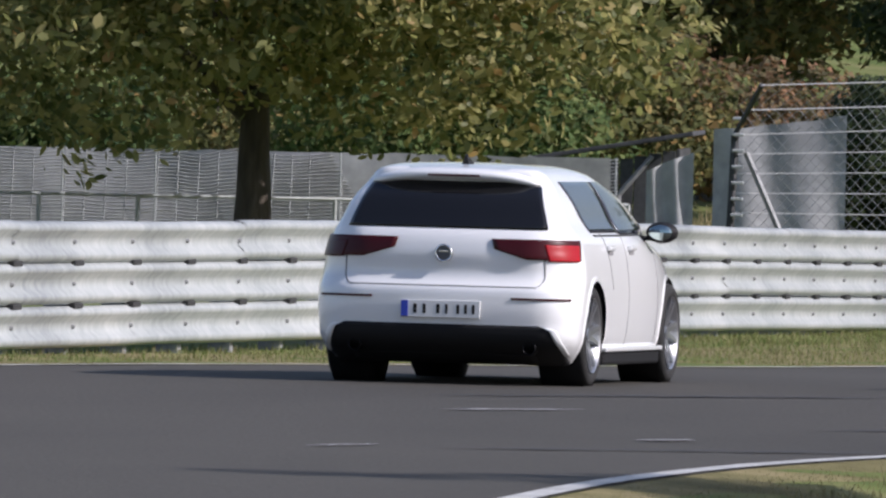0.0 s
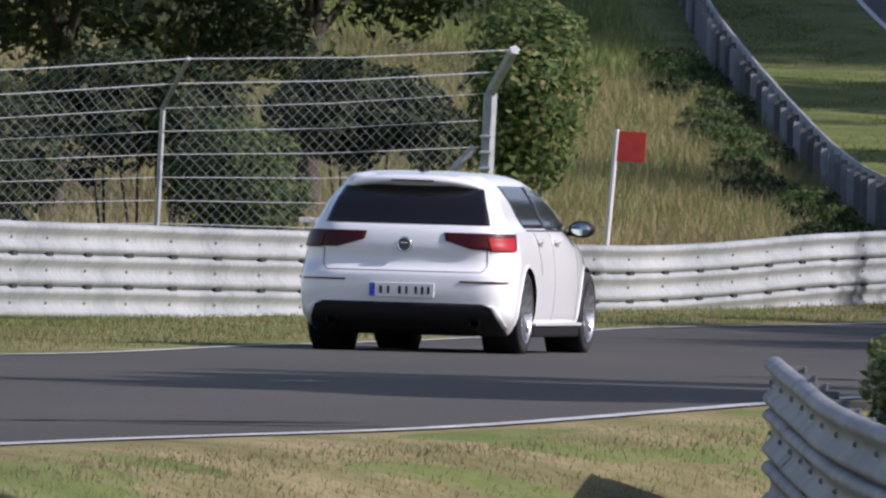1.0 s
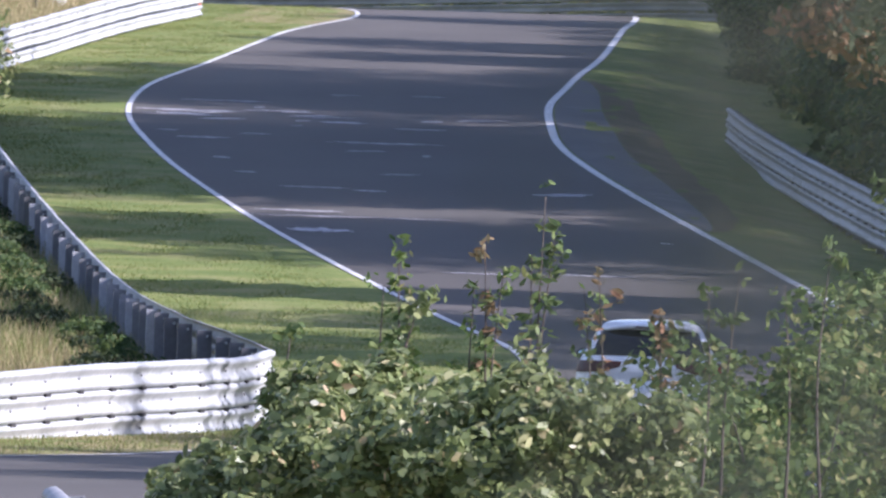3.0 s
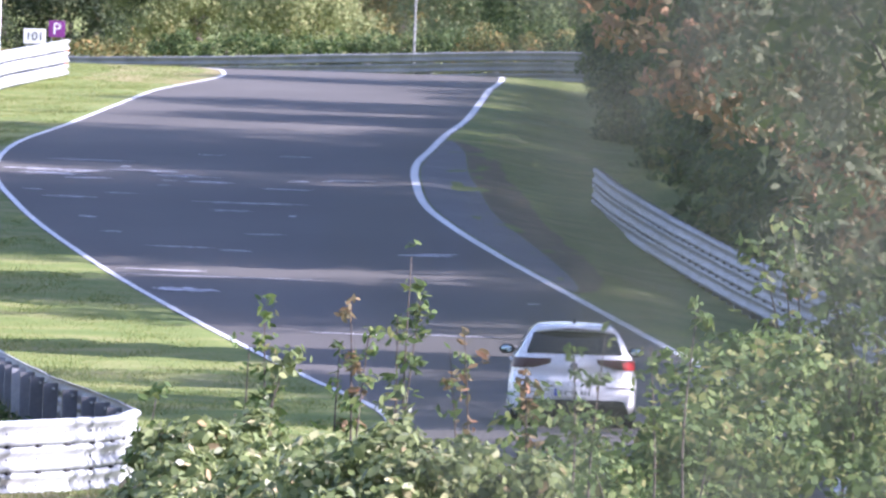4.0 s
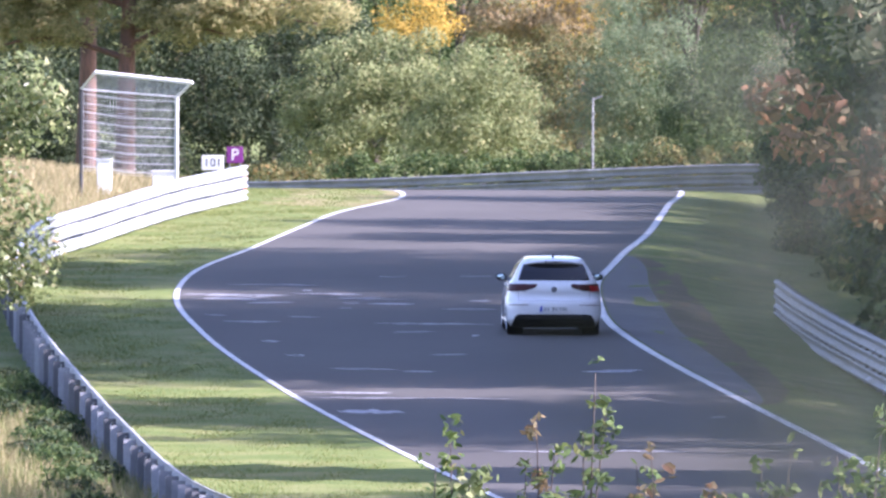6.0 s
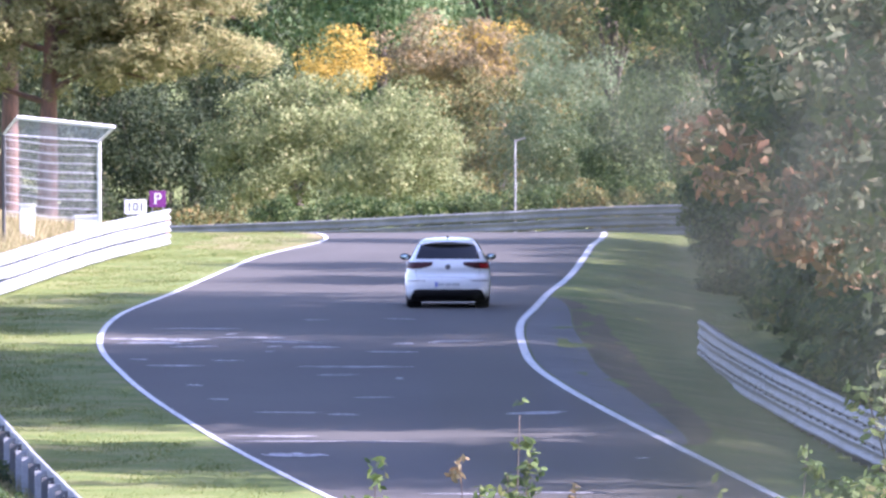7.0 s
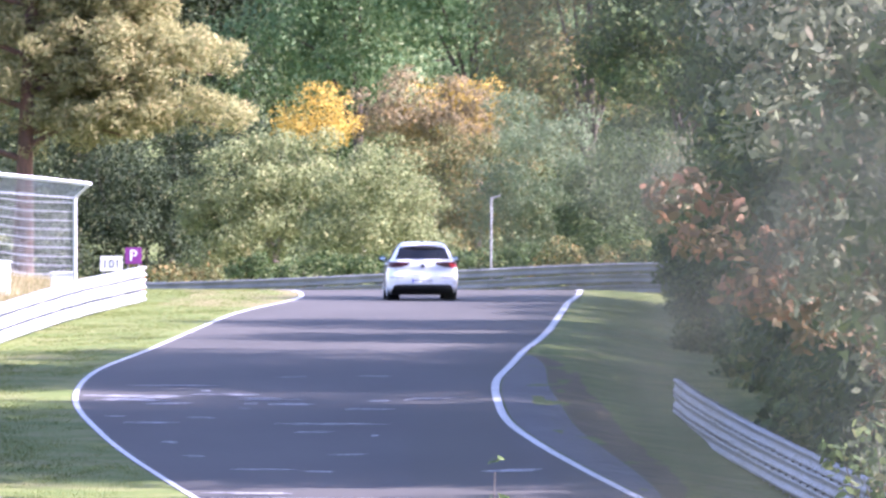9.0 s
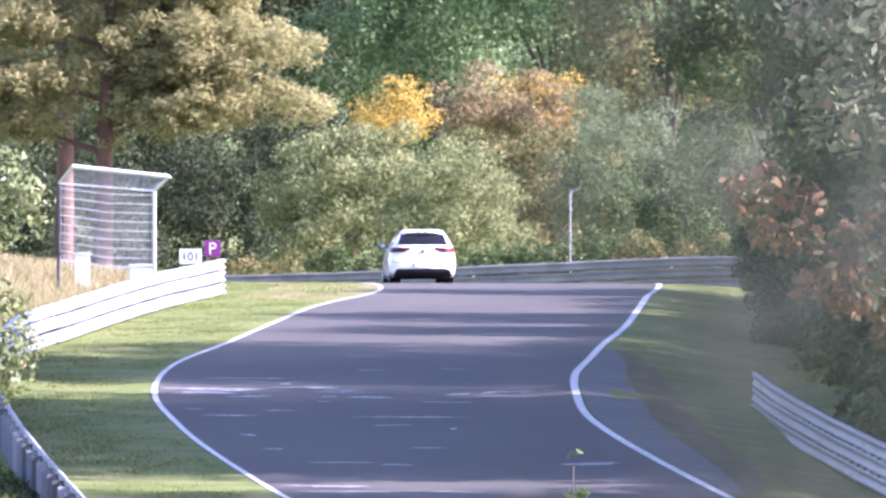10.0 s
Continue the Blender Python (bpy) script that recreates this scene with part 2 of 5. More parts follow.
# the ground, one sheet to the horizon
gy = np.concatenate([np.arange(-280, -20, 40), np.arange(-20, 100, 4), np.arange(100, 270, 1.5), np.arange(270, 580, 2.5), np.geomspace(580, 3000, 26)])
side = np.array([0, 0.3, 0.7, 1.2, 1.8, 2.5, 3.2, 4, 5, 6.5, 8.5, 11, 15, 22, 32, 50, 90, 180, 400, 900])
gv = []
rng = np.random.default_rng(5)
for y in gy:
    a, b = float(edge_left(y)), float(edge_right(y))
    for x in (a - side)[::-1]:
        gv.append((x, y, float(ground_z(x, y)) + (0.0 if a - x < 0.1 else rng.uniform(-0.02, 0.02))))
    for s in (0.12, 0.5, 0.88):
        gv.append((a + s * (b - a), y, float(height_road(y)) - (0.25 if y < 566 else 0)))
    for x in b + side:
        gv.append((x, y, float(ground_z(x, y)) + (0.0 if x - b < 0.1 else rng.uniform(-0.02, 0.02))))
cols = 2 * len(side) + 3
ground = tagged(new("ground", mesh_of("ground", gv, grid_faces(len(gy), cols), GRASS_SOIL)), "grassy verges and banks beside a racing circuit", "ground", kind="structure")

# the asphalt, slightly crowned
ry = np.concatenate([np.arange(-280, 20, 10.0), np.arange(20, 270, 2.0), np.arange(270, 569, 3.0)])
across = np.linspace(0, 1, 9)
rv = []
for y in ry:
    a, b = float(edge_left(y)) - 0.02, float(edge_right(y)) + 0.01
    for s in across:
        rv.append((a + s * (b - a), y, float(height_road(y)) + 0.004 + 0.02 * s * (1 - s)))
road = tagged(new("road", mesh_of("road", rv, grid_faces(len(ry), 9), ASPHALT)), "grey asphalt circuit road with worn surface", "road", kind="structure")


def strip(name, edge, y0, y1, inset, width, label):
    ys = np.arange(y0, y1, 1.5)
    vs = []
    for y in ys:
        dx = float(edge(y + 0.5) - edge(y - 0.5))
        k = math.sqrt(1 + dx * dx)
        x = float(edge(y)) + inset * k
        wob = 0.012 * noise.noise((y * 0.7, inset, 3))
        for o in (0, width * k + wob):
            vs.append((x + o, y, float(height_road(y)) + 0.012))
    return tagged(new(name, mesh_of(name, vs, grid_faces(len(ys), 2), LINE_PAINT)), label, "road marking", kind="structure")


strip("edge_line_outer", edge_left, 60, 560, 0.0, 0.11, "worn white edge line along the asphalt")
strip("edge_line_inner", edge_right, 30, 556, -0.16, 0.155, "worn white edge line along the asphalt")

# ---- guard rails: three corrugated beams on posts ----
BEAM_SHAPE = [(0.0, 0.146), (0.030, 0.144), (0.066, 0.126), (0.082, 0.100), (0.074, 0.076), (0.030, 0.036), (0.020, 0.0), (0.030, -0.036), (0.074, -0.076), (0.082, -0.100), (0.066, -0.126), (0.030, -0.144), (0.0, -0.146)]


def smooth_path(points, step):
    """Even points along a smooth line through the given ones."""
    p = np.array(points, float)
    p = np.vstack([2 * p[0] - p[1], p, 2 * p[-1] - p[-2]])
    out = []
    for i in range(1, len(p) - 2):
        for s in np.linspace(0, 1, 24, endpoint=False):
            out.append(0.5 * (2 * p[i] + (p[i + 1] - p[i - 1]) * s + (2 * p[i - 1] - 5 * p[i] + 4 * p[i + 1] - p[i + 2]) * s * s
                              + (3 * p[i] - p[i - 1] - 3 * p[i + 1] + p[i + 2]) * s ** 3))
    out.append(p[-2])
    out = np.array(out)
    run = np.concatenate(([0], np.cumsum(np.linalg.norm(np.diff(out, axis=0), axis=1))))
    at = np.linspace(0, run[-1], max(2, int(round(run[-1] / step)) + 1))
    return np.column_stack([np.interp(at, run, out[:, k]) for k in range(out.shape[1])])


def beam_mesh(line, up, face, material, tall=1.0):
    """line: n points at the foot; face: +1 when the corrugation looks to the right of the way."""
    vs, n = [], len(line)
    for i in range(n):
        t = line[min(i + 1, n - 1)] - line[max(i - 1, 0)]
        k = math.hypot(t[0], t[1])
        nx, ny = t[1] / k * face, -t[0] / k * face
        wob = 0.004 * noise.noise((line[i][0] * 0.6, line[i][1] * 0.6, up * 3))
        for off, z in BEAM_SHAPE:
            vs.append((line[i][0] + nx * (off + 0.09), line[i][1] + ny * (off + 0.09), line[i][2] + up + z * tall + wob))
        for off, z in BEAM_SHAPE[::-1]:
            vs.append((line[i][0] + nx * (off + 0.083), line[i][1] + ny * (off + 0.083), line[i][2] + up + z * tall * 0.98 + wob))
    c = 2 * len(BEAM_SHAPE)
    fs = [(i * c + j, i * c + (j + 1) % c, (i + 1) * c + (j + 1) % c, (i + 1) * c + j) for i in range(n - 1) for j in range(c)]
    return mesh_of("beam", vs, fs, material)


def box_bm(sx, sy, sz, at=(0, 0, 0), bevel=0.0):
    bm = bmesh.new()
    bmesh.ops.create_cube(bm, size=1, matrix=Matrix.Translation(at) @ Matrix.Diagonal((sx, sy, sz, 1)))
    if bevel:
        bmesh.ops.bevel(bm, geom=bm.edges[:], offset=bevel, segments=2, affect="EDGES", profile=0.5)
    return bm


def post_mesh(high):
    """A sigma post: web and two flanges."""
    vs = [(-0.07, -0.08), (0.07, -0.08), (0.07, -0.068), (-0.055, -0.068), (-0.055, 0.068), (0.07, 0.068), (0.07, 0.08), (-0.07, 0.08)]
    n = len(vs)
    pts = [(x, y, z) for z in (-0.3, high) for x, y in vs]
    fs = [(i, (i + 1) % n, n + (i + 1) % n, n + i) for i in range(n)] + [tuple(range(n, 2 * n))]
    return mesh_of("post", pts, fs, STEEL_DULL, smooth=False)


POST_MESH = post_mesh(0.84)
bolt_bm = bmesh.new()
bmesh.ops.create_cone(bolt_bm, cap_ends=True, segments=8, radius1=0.018, radius2=0.012, depth=0.02)
BOLT_MESH = bpy.data.meshes.new("bolt")
bolt_bm.to_mesh(BOLT_MESH)
bolt_bm.free()
BOLT_MESH.materials.append(STEEL_DULL)
# White paint on these bolts stands in for highlights on their heads
GLINT_BOLT = BOLT_MESH.copy()
GLINT_BOLT.materials[0] = LINE_PAINT
BOARDS = []
for tone in (0.13, 0.2, 0.29, 0.40):
    board = POST_MESH.copy()
    board.transform(Matrix.Diagonal((1, 1.15, 1, 1)))
    board.materials[0] = surface("weathered_post", (tone * 0.75, tone * 0.76, tone * 0.8), (tone * 1.1, tone * 1.11, tone * 1.15), 0.7, 2, 14, 0.1)
    BOARDS.append(board)
# Near-black bars between beams, standing in for the shadowed slots there
SLOT_MESH = bpy.data.meshes.new("dark_slot")
slot_bm = box_bm(0.28, 0.05, 0.036, bevel=0.004)
slot_bm.to_mesh(SLOT_MESH)
slot_bm.free()
SLOT_MESH.materials.append(TAR_AND_SLOT)
BEAMS_UP = (0.150, 0.450, 0.745)


def guard_rail(points, label, face=1, bay=4.0, posts=2, bolts=3, material=None, tall=1.0, post_meshes=()):
    """points: x, y of the foot, and its height where it is not the ground's. posts: how many to a bay."""
    material = material or STEEL
    path = smooth_path([(q[0], q[1], q[2] if len(q) > 2 else float(ground_z(q[0], q[1]))) for q in points], 0.5)
    rail = tagged(new("guard_rail"), label, "guard rail", "guard rails of the circuit")
    n = int(round(bay / 0.5))
    for i in range(0, len(path) - 1, n):
        piece = path[i:i + n + 1]
        if len(piece) < 2:
            continue
        lap = piece.copy()
        lap[0] = lap[0] - 0.015 * (piece[1] - piece[0]) / 0.5
        for up in BEAMS_UP:
            tilt = random.uniform(-0.006, 0.006)
            part("beam", beam_mesh(lap, up + tilt, face, material, tall), rail)
        t = piece[-1] - piece[0]
        head = math.atan2(t[1], t[0])
        nx, ny = math.sin(head) * face, -math.cos(head) * face
        for k in range(posts):
            q = piece[int(k * len(piece) / posts)]
            po = part("post", random.choice(post_meshes) if post_meshes else POST_MESH, rail)
            po.matrix_basis = Matrix.Translation(q) @ Matrix.Rotation(head, 4, "Z")
            if post_meshes:
                bo = part("bolt", GLINT_BOLT, rail)
                bo.matrix_basis = Matrix.Translation((q[0] + nx * 0.04, q[1] - 0.085, q[2] + 0.77)) @ Matrix.Rotation(radians(90), 4, "X")
            if bolts == 3:
                for up in (0.300, 0.598):
                    br = part("dark_slot", SLOT_MESH, rail)
                    br.matrix_basis = Matrix.Translation((q[0] + nx * 0.14, q[1] + ny * 0.14, q[2] + up)) @ Matrix.Rotation(head, 4, "Z")
            if bolts:
                for up in BEAMS_UP[::-1][:bolts]:
                    bo = part("bolt", BOLT_MESH, rail)
                    bo.matrix_basis = Matrix.Translation((q[0] + nx * 0.125, q[1] + ny * 0.125, q[2] + up)) @ Matrix.Rotation(head, 4, "Z") @ Matrix.Rotation(radians(90 * face), 4, "X")
    return rail


OUTER = [(-20.5, 100), (-17.2, 122), (-14.5, 140), (-12.4, 163), (-10.9, 184), (-8.85, 198), (-6.3, 215), (-4.35, 227), (-3.05, 236), (-2.72, 243), (-3.3, 252), (-4.15, 262), (-5.4, 287),
         (-7.28, 322), (-9.1, 358), (-10.2, 385), (-10.4, 412), (-9.5, 432), (-8.4, 460), (-7.3, 490)]
SINK = table([(100, 0), (185, 0.0), (198, 0.06), (208, 0.15), (217, 0.19), (227, 0.08), (236, 0.06), (250, 0.05), (262, 0.0), (285, 0.2), (322, 0.12), (358, 0.14), (385, 0.06), (420, 0), (490, 0)])
LAID = [(x, y, float(ground_z(x, y)) - float(SINK(y))) for x, y in OUTER]
guard_rail(LAID[:10], "white-grey triple-beam steel guard rail along the outer verge", 1)
# Same rail from behind: its shaded back is painted with the duller steel
guard_rail(LAID[9:16], "triple-beam guard rail on pale posts beside the verge, its shaded back painted dark grey", 1, bay=3.0, posts=1, bolts=1, material=STEEL_DULL, post_meshes=BOARDS)
guard_rail(LAID[15:], "white-grey triple-beam steel guard rail near the crest", 1, bolts=1, tall=0.86)
# Duller steel paints in the shade on this rail's road face
guard_rail([(-2.40, 118, -0.31), (-2.1, 112, -0.31), (-1.80, 106, -0.30), (-1.30, 99, -0.28), (-0.75, 92, -0.26), (0.1, 84, -0.26), (1.2, 75, -0.26)], "triple-beam guard rail ending beside a bush, its shade painted in dull grey", 1, bolts=2, material=STEEL_DULL)
guard_rail([(4.65, 397, 1.40), (4.95, 385, 1.12), (5.6, 365, 0.68), (6.7, 340, 0.08), (7.8, 322, -0.4), (9.0, 300, -0.9)], "grey triple-beam guard rail below the roadside trees", 1, material=STEEL_DULL)
guard_rail([(-30, 590, 3.6), (-12, 578, 3.68), (-6, 571, 3.78), (0, 567, 4.03), (4, 565, 4.2), (7, 563, 4.26), (11, 560, 4.3)], "grey triple-beam guard rail on the far side of the bend", 1, bolts=0, material=STEEL_DULL, tall=0.88)

# ---- the car: origin on the ground below the rear axle, x to its right, y forward ----
CAR_WHITE = surface("white_car_paint", (0.75, 0.765, 0.765), (0.80, 0.81, 0.81), 0.32, 1.0, 200, 0.0, coat=1.0)
CAR_BLACK = plain("black_trim", (0.010, 0.010, 0.011), 0.65, spec=0.25)
CAR_GLASS = plain("dark_tinted_glass", (0.008, 0.008, 0.009), 0.06, spec=0.4, coat=0.2)
SIDE_GLASS = plain("tinted_side_glass", (0.030, 0.034, 0.048), 0.08, spec=0.6, coat=0.3)
RUBBER = surface("tyre_rubber", (0.010, 0.010, 0.010), (0.022, 0.022, 0.021), 0.85, 4, 60, 0.3)
RIM_METAL = plain("rim_alloy", (0.42, 0.43, 0.45), 0.3, 0.85)
CHROME = plain("chrome", (0.75, 0.76, 0.78), 0.12, 1.0)
LAMP_DARK = plain("dark_red_lens", (0.045, 0.002, 0.004), 0.35, coat=0.05, spec=0.25)
LAMP_SUNLIT = plain("sunlit_red_lens", (0.34, 0.006, 0.012), 0.35, coat=0.05, spec=0.25)
PLATE_WHITE = plain("plate_white", (0.70, 0.71, 0.70), 0.5)
PLATE_BLUE = plain("plate_blue", (0.03, 0.06, 0.42), 0.5)
SEAM = plain("panel_gap", (0.22, 0.22, 0.225), 0.8)
DARK_CHROME = plain("dark_chrome", (0.02, 0.02, 0.022), 0.45, 1.0)
BADGE_GREY = plain("badge_grey", (0.10, 0.105, 0.12), 0.35, 0.6)
MIRROR = plain("mirror_glass", (0.42, 0.50, 0.48), 0.05, 1.0)

half_width = table([(0.10, 0.72), (0.17, 0.78), (0.25, 0.830), (0.40, 0.858), (0.55, 0.866), (0.70, 0.858), (0.85, 0.835), (0.94, 0.806), (0.985, 0.778), (1.02, 0.752), (1.20, 0.660),
                    (1.31, 0.585), (1.36, 0.540), (1.395, 0.46), (1.412, 0.34), (1.420, 0.10)])
tail = table([(0.10, -0.40), (0.17, -0.58), (0.25, -0.72), (0.40, -0.775), (0.55, -0.785), (0.62, -0.775), (0.66, -0.735), (0.85, -0.722), (0.94, -0.70), (0.985, -0.675), (1.02, -0.645), (1.20, -0.515),
              (1.31, -0.40), (1.345, -0.40), (1.37, -0.38), (1.395, -0.20), (1.412, 0.05), (1.420, 0.30)])
nose = table([(0.10, 3.10), (0.17, 3.30), (0.25, 3.42), (0.40, 3.48), (0.60, 3.47), (0.75, 3.38), (0.85, 3.15), (0.93, 2.75), (0.985, 2.55), (1.05, 2.40), (1.20, 2.08), (1.31, 1.66), (1.37, 1.32), (1.395, 1.0),
              (1.412, 0.65), (1.420, 0.40)])
corner = table([(0.10, 0.20), (0.40, 0.27), (0.70, 0.34), (0.95, 0.32), (1.05, 0.17), (1.31, 0.12), (1.375, 0.10), (1.420, 0.04)])


def skin(s, z, out=0.0):
    """The point of the body at height z, s metres round from the middle of the tail to the right (negative: left)."""
    w, y0, y1, r = float(half_width(z)), float(tail(z)), float(nose(z)), float(corner(z))
    sg, a = (1, s) if s >= 0 else (-1, -s)
    bow = 0.045 * (z < 1.36) + 0.02          # the tail is slightly rounded in plan
    flat = w - r
    if a < flat:
        x, y, nx, ny = a, y0 + bow * (a / w) ** 2, 2 * bow * a / w / w, -1.0
    elif a < flat + r * math.pi / 2:
        q = (a - flat) / r
        x, y = flat + r * math.sin(q), y0 + bow * (flat / w) ** 2 + r * (1 - math.cos(q))
        nx, ny = math.sin(q), -math.cos(q)
    else:
        y = y0 + bow * (flat / w) ** 2 + r + (a - flat - r * math.pi / 2)
        mid = (y0 + y1) / 2
        long = max(0.0, (y - mid) / (y1 - mid))
        x, nx, ny = w * (1 - (0.30 if z < 1.0 else 0.12) * long ** 3.2), 1.0, 0.3 * long ** 2
    k = math.hypot(nx, ny)
    return Vector((sg * (x + out * nx / k), y + out * ny / k, z))


def side_s(y, z):
    w, y0, r = float(half_width(z)), float(tail(z)), float(corner(z))
    bow = 0.045 * (z < 1.36) + 0.02
    flat = w - r
    return flat + r * math.pi / 2 + (y - (y0 + bow * (flat / w) ** 2 + r))


def patch(name, z0, z1, s0, s1, material, parent, label="", out=0.006, nz=10, ns=24, thick=0.012):
    """A panel that lies on the body: between heights z0, z1 and the ways round s0(z), s1(z), with a rim that goes inwards."""
    vs = []
    for layer in (out, out - thick):
        for i in range(nz + 1):
            z = z0 + (z1 - z0) * i / nz
            a, b = s0(z), s1(z)
            for j in range(ns + 1):
                vs.append(skin(a + (b - a) * j / ns, z, layer))
    c, n = ns + 1, (nz + 1) * (ns + 1)
    fs = [(i * c + j, i * c + j + 1, (i + 1) * c + j + 1, (i + 1) * c + j) for i in range(nz) for j in range(ns)]
    ring = [j for j in range(c)] + [i * c + ns for i in range(1, nz + 1)] + [nz * c + j for j in range(ns - 1, -1, -1)] + [i * c for i in range(nz - 1, 0, -1)]
    fs += [(ring[k], ring[(k + 1) % len(ring)], n + ring[(k + 1) % len(ring)], n + ring[k]) for k in range(len(ring))]
    me = mesh_of(name, vs, fs, material)
    bm = bmesh.new()
    bm.from_mesh(me)
    bmesh.ops.recalc_face_normals(bm, faces=bm.faces[:])
    bm.to_mesh(me)
    bm.free()
    return part(name, me, parent, label)


def body_mesh():
    zs = np.concatenate([np.linspace(0.16, 1.02, 29), np.linspace(1.02, 1.375, 14)[1:], [1.390, 1.403, 1.412, 1.417, 1.420]])
    vs, n = [], 121
    for z in zs:
        w, y1 = float(half_width(z)), float(nose(z))
        top = side_s(y1 - 0.02, z)
        ring = [skin(top * k / 60, z) for k in range(61)]
        ring += [Vector((-p.x, p.y, p.z)) for p in ring[:0:-1]]
        vs += ring
    fs = []
    wheels = ((0.0, 0.325), (2.63, 0.325))

    def inside(p):
        return abs(p.x) > 0.5 and any(math.hypot(p.y - y, p.z - z) < 0.352 for y, z in wheels)
    for i in range(len(zs) - 1):
        for j in range(n):
            f = (i * n + j, i * n + (j + 1) % n, (i + 1) * n + (j + 1) % n, (i + 1) * n + j)
            mid = sum((vs[k] for k in f), Vector()) / 4
            if not inside(mid):
                fs.append(f)
    fs.append(tuple((len(zs) - 1) * n + j for j in range(n)))
    for v in vs:                              # draw the rim of each arch onto its circle
        for y, z in wheels:
            d = math.hypot(v.y - y, v.z - z)
            if abs(v.x) > 0.5 and 0.28 < d < 0.385 and v.z > 0.1:
                k = 0.352 / d
                v.y, v.z = y + (v.y - y) * k, z + (v.z - z) * k
    me = mesh_of("body", vs, fs, CAR_WHITE)
    bm = bmesh.new()
    bm.from_mesh(me)
    bmesh.ops.delete(bm, geom=[v for v in bm.verts if not v.link_faces], context="VERTS")
    bmesh.ops.recalc_face_normals(bm, faces=bm.faces[:])
    bm.to_mesh(me)
    bm.free()
    return me


def lathe(profile, segments=48):
    """Turned round the x axis: profile of (x, radius)."""
    vs, c = [], len(profile)
    for i in range(segments):
        a = 2 * math.pi * i / segments
        vs += [(x, r * math.cos(a), r * math.sin(a)) for x, r in profile]
    fs = [(i * c + j, i * c + j + 1, ((i + 1) % segments) * c + j + 1, ((i + 1) % segments) * c + j) for i in range(segments) for j in range(c - 1)]
    return vs, fs


def wheel_parts(side):
    """Rim and tyre; side +1: the outer face looks to +x."""
    o = side
    vs, fs = lathe([(-0.10 * o, 0.215), (0.02 * o, 0.20), (0.09 * o, 0.222), (0.112 * o, 0.240), (0.105 * o, 0.232), (0.0, 0.17), (-0.05 * o, 0.16)])
    bm = bmesh.new()
    for k in range(5):
        for d in (-0.13, 0.13):
            a0 = 2 * math.pi * k / 5
            p0 = (0.045, a0 + d * 0.6)
            p1 = (0.225, a0 + d * 1.9)
            c0 = Vector((0.062 * o, p0[0] * math.cos(p0[1]), p0[0] * math.sin(p0[1])))
            c1 = Vector((0.095 * o, p1[0] * math.cos(p1[1]), p1[0] * math.sin(p1[1])))
            along = (c1 - c0).normalized()
            wide = along.cross(Vector((1, 0, 0))).normalized()
            deep = Vector((o, 0, 0))
            corners = []
            for c, w in ((c0, 0.018), (c1, 0.013)):
                for sx, sw in ((0.012, 1), (0.012, -1), (-0.02, -1), (-0.02, 1)):
                    corners.append(bm.verts.new(c + deep * sx + wide * w * sw))
            for f in ((0, 1, 2, 3), (7, 6, 5, 4), (0, 4, 5, 1), (1, 5, 6, 2), (2, 6, 7, 3), (3, 7, 4, 0)):
                bm.faces.new([corners[i] for i in f])
    bmesh.ops.create_cone(bm, cap_ends=True, segments=20, radius1=0.055, radius2=0.045, depth=0.05, matrix=Matrix.Translation((0.06 * o, 0, 0)) @ Matrix.Rotation(radians(90 * o), 4, "Y"))
    base = [bm.verts.new(v) for v in vs]
    for f in fs:
        bm.faces.new([base[i] for i in f])
    bmesh.ops.recalc_face_normals(bm, faces=bm.faces[:])
    rim = bpy.data.meshes.new("wheel")
    bm.to_mesh(rim)
    bm.free()
    rim.materials.append(RIM_METAL)
    tv, tf = lathe([(-0.095 * o, 0.232), (-0.113 * o, 0.262), (-0.112 * o, 0.298), (-0.095 * o, 0.318), (-0.06 * o, 0.3245), (-0.055 * o, 0.318), (-0.045 * o, 0.318), (-0.04 * o, 0.325), (0.0, 0.325),
                    (0.04 * o, 0.325), (0.045 * o, 0.318), (0.055 * o, 0.318), (0.06 * o, 0.3245), (0.095 * o, 0.318), (0.112 * o, 0.298), (0.113 * o, 0.262), (0.100 * o, 0.236)])
    return rim, mesh_of("tyre", tv, tf, RUBBER)


def writing(text, size, material, parent, at, turn, name="lettering"):
    cu = bpy.data.curves.new(name, "FONT")
    cu.body, cu.size, cu.align_x, cu.align_y, cu.extrude = text, size, "CENTER", "CENTER", 0.001
    tmp = bpy.data.objects.new(name, cu)
    scene.collection.objects.link(tmp)
    bpy.context.view_layer.update()
    me = bpy.data.meshes.new_from_object(tmp.evaluated_get(bpy.context.evaluated_depsgraph_get()))
    bpy.data.objects.remove(tmp)
    me.materials.clear()
    me.materials.append(material)
    ob = part(name, me, parent)
    ob.matrix_basis = Matrix.Translation(at) @ turn
    return ob


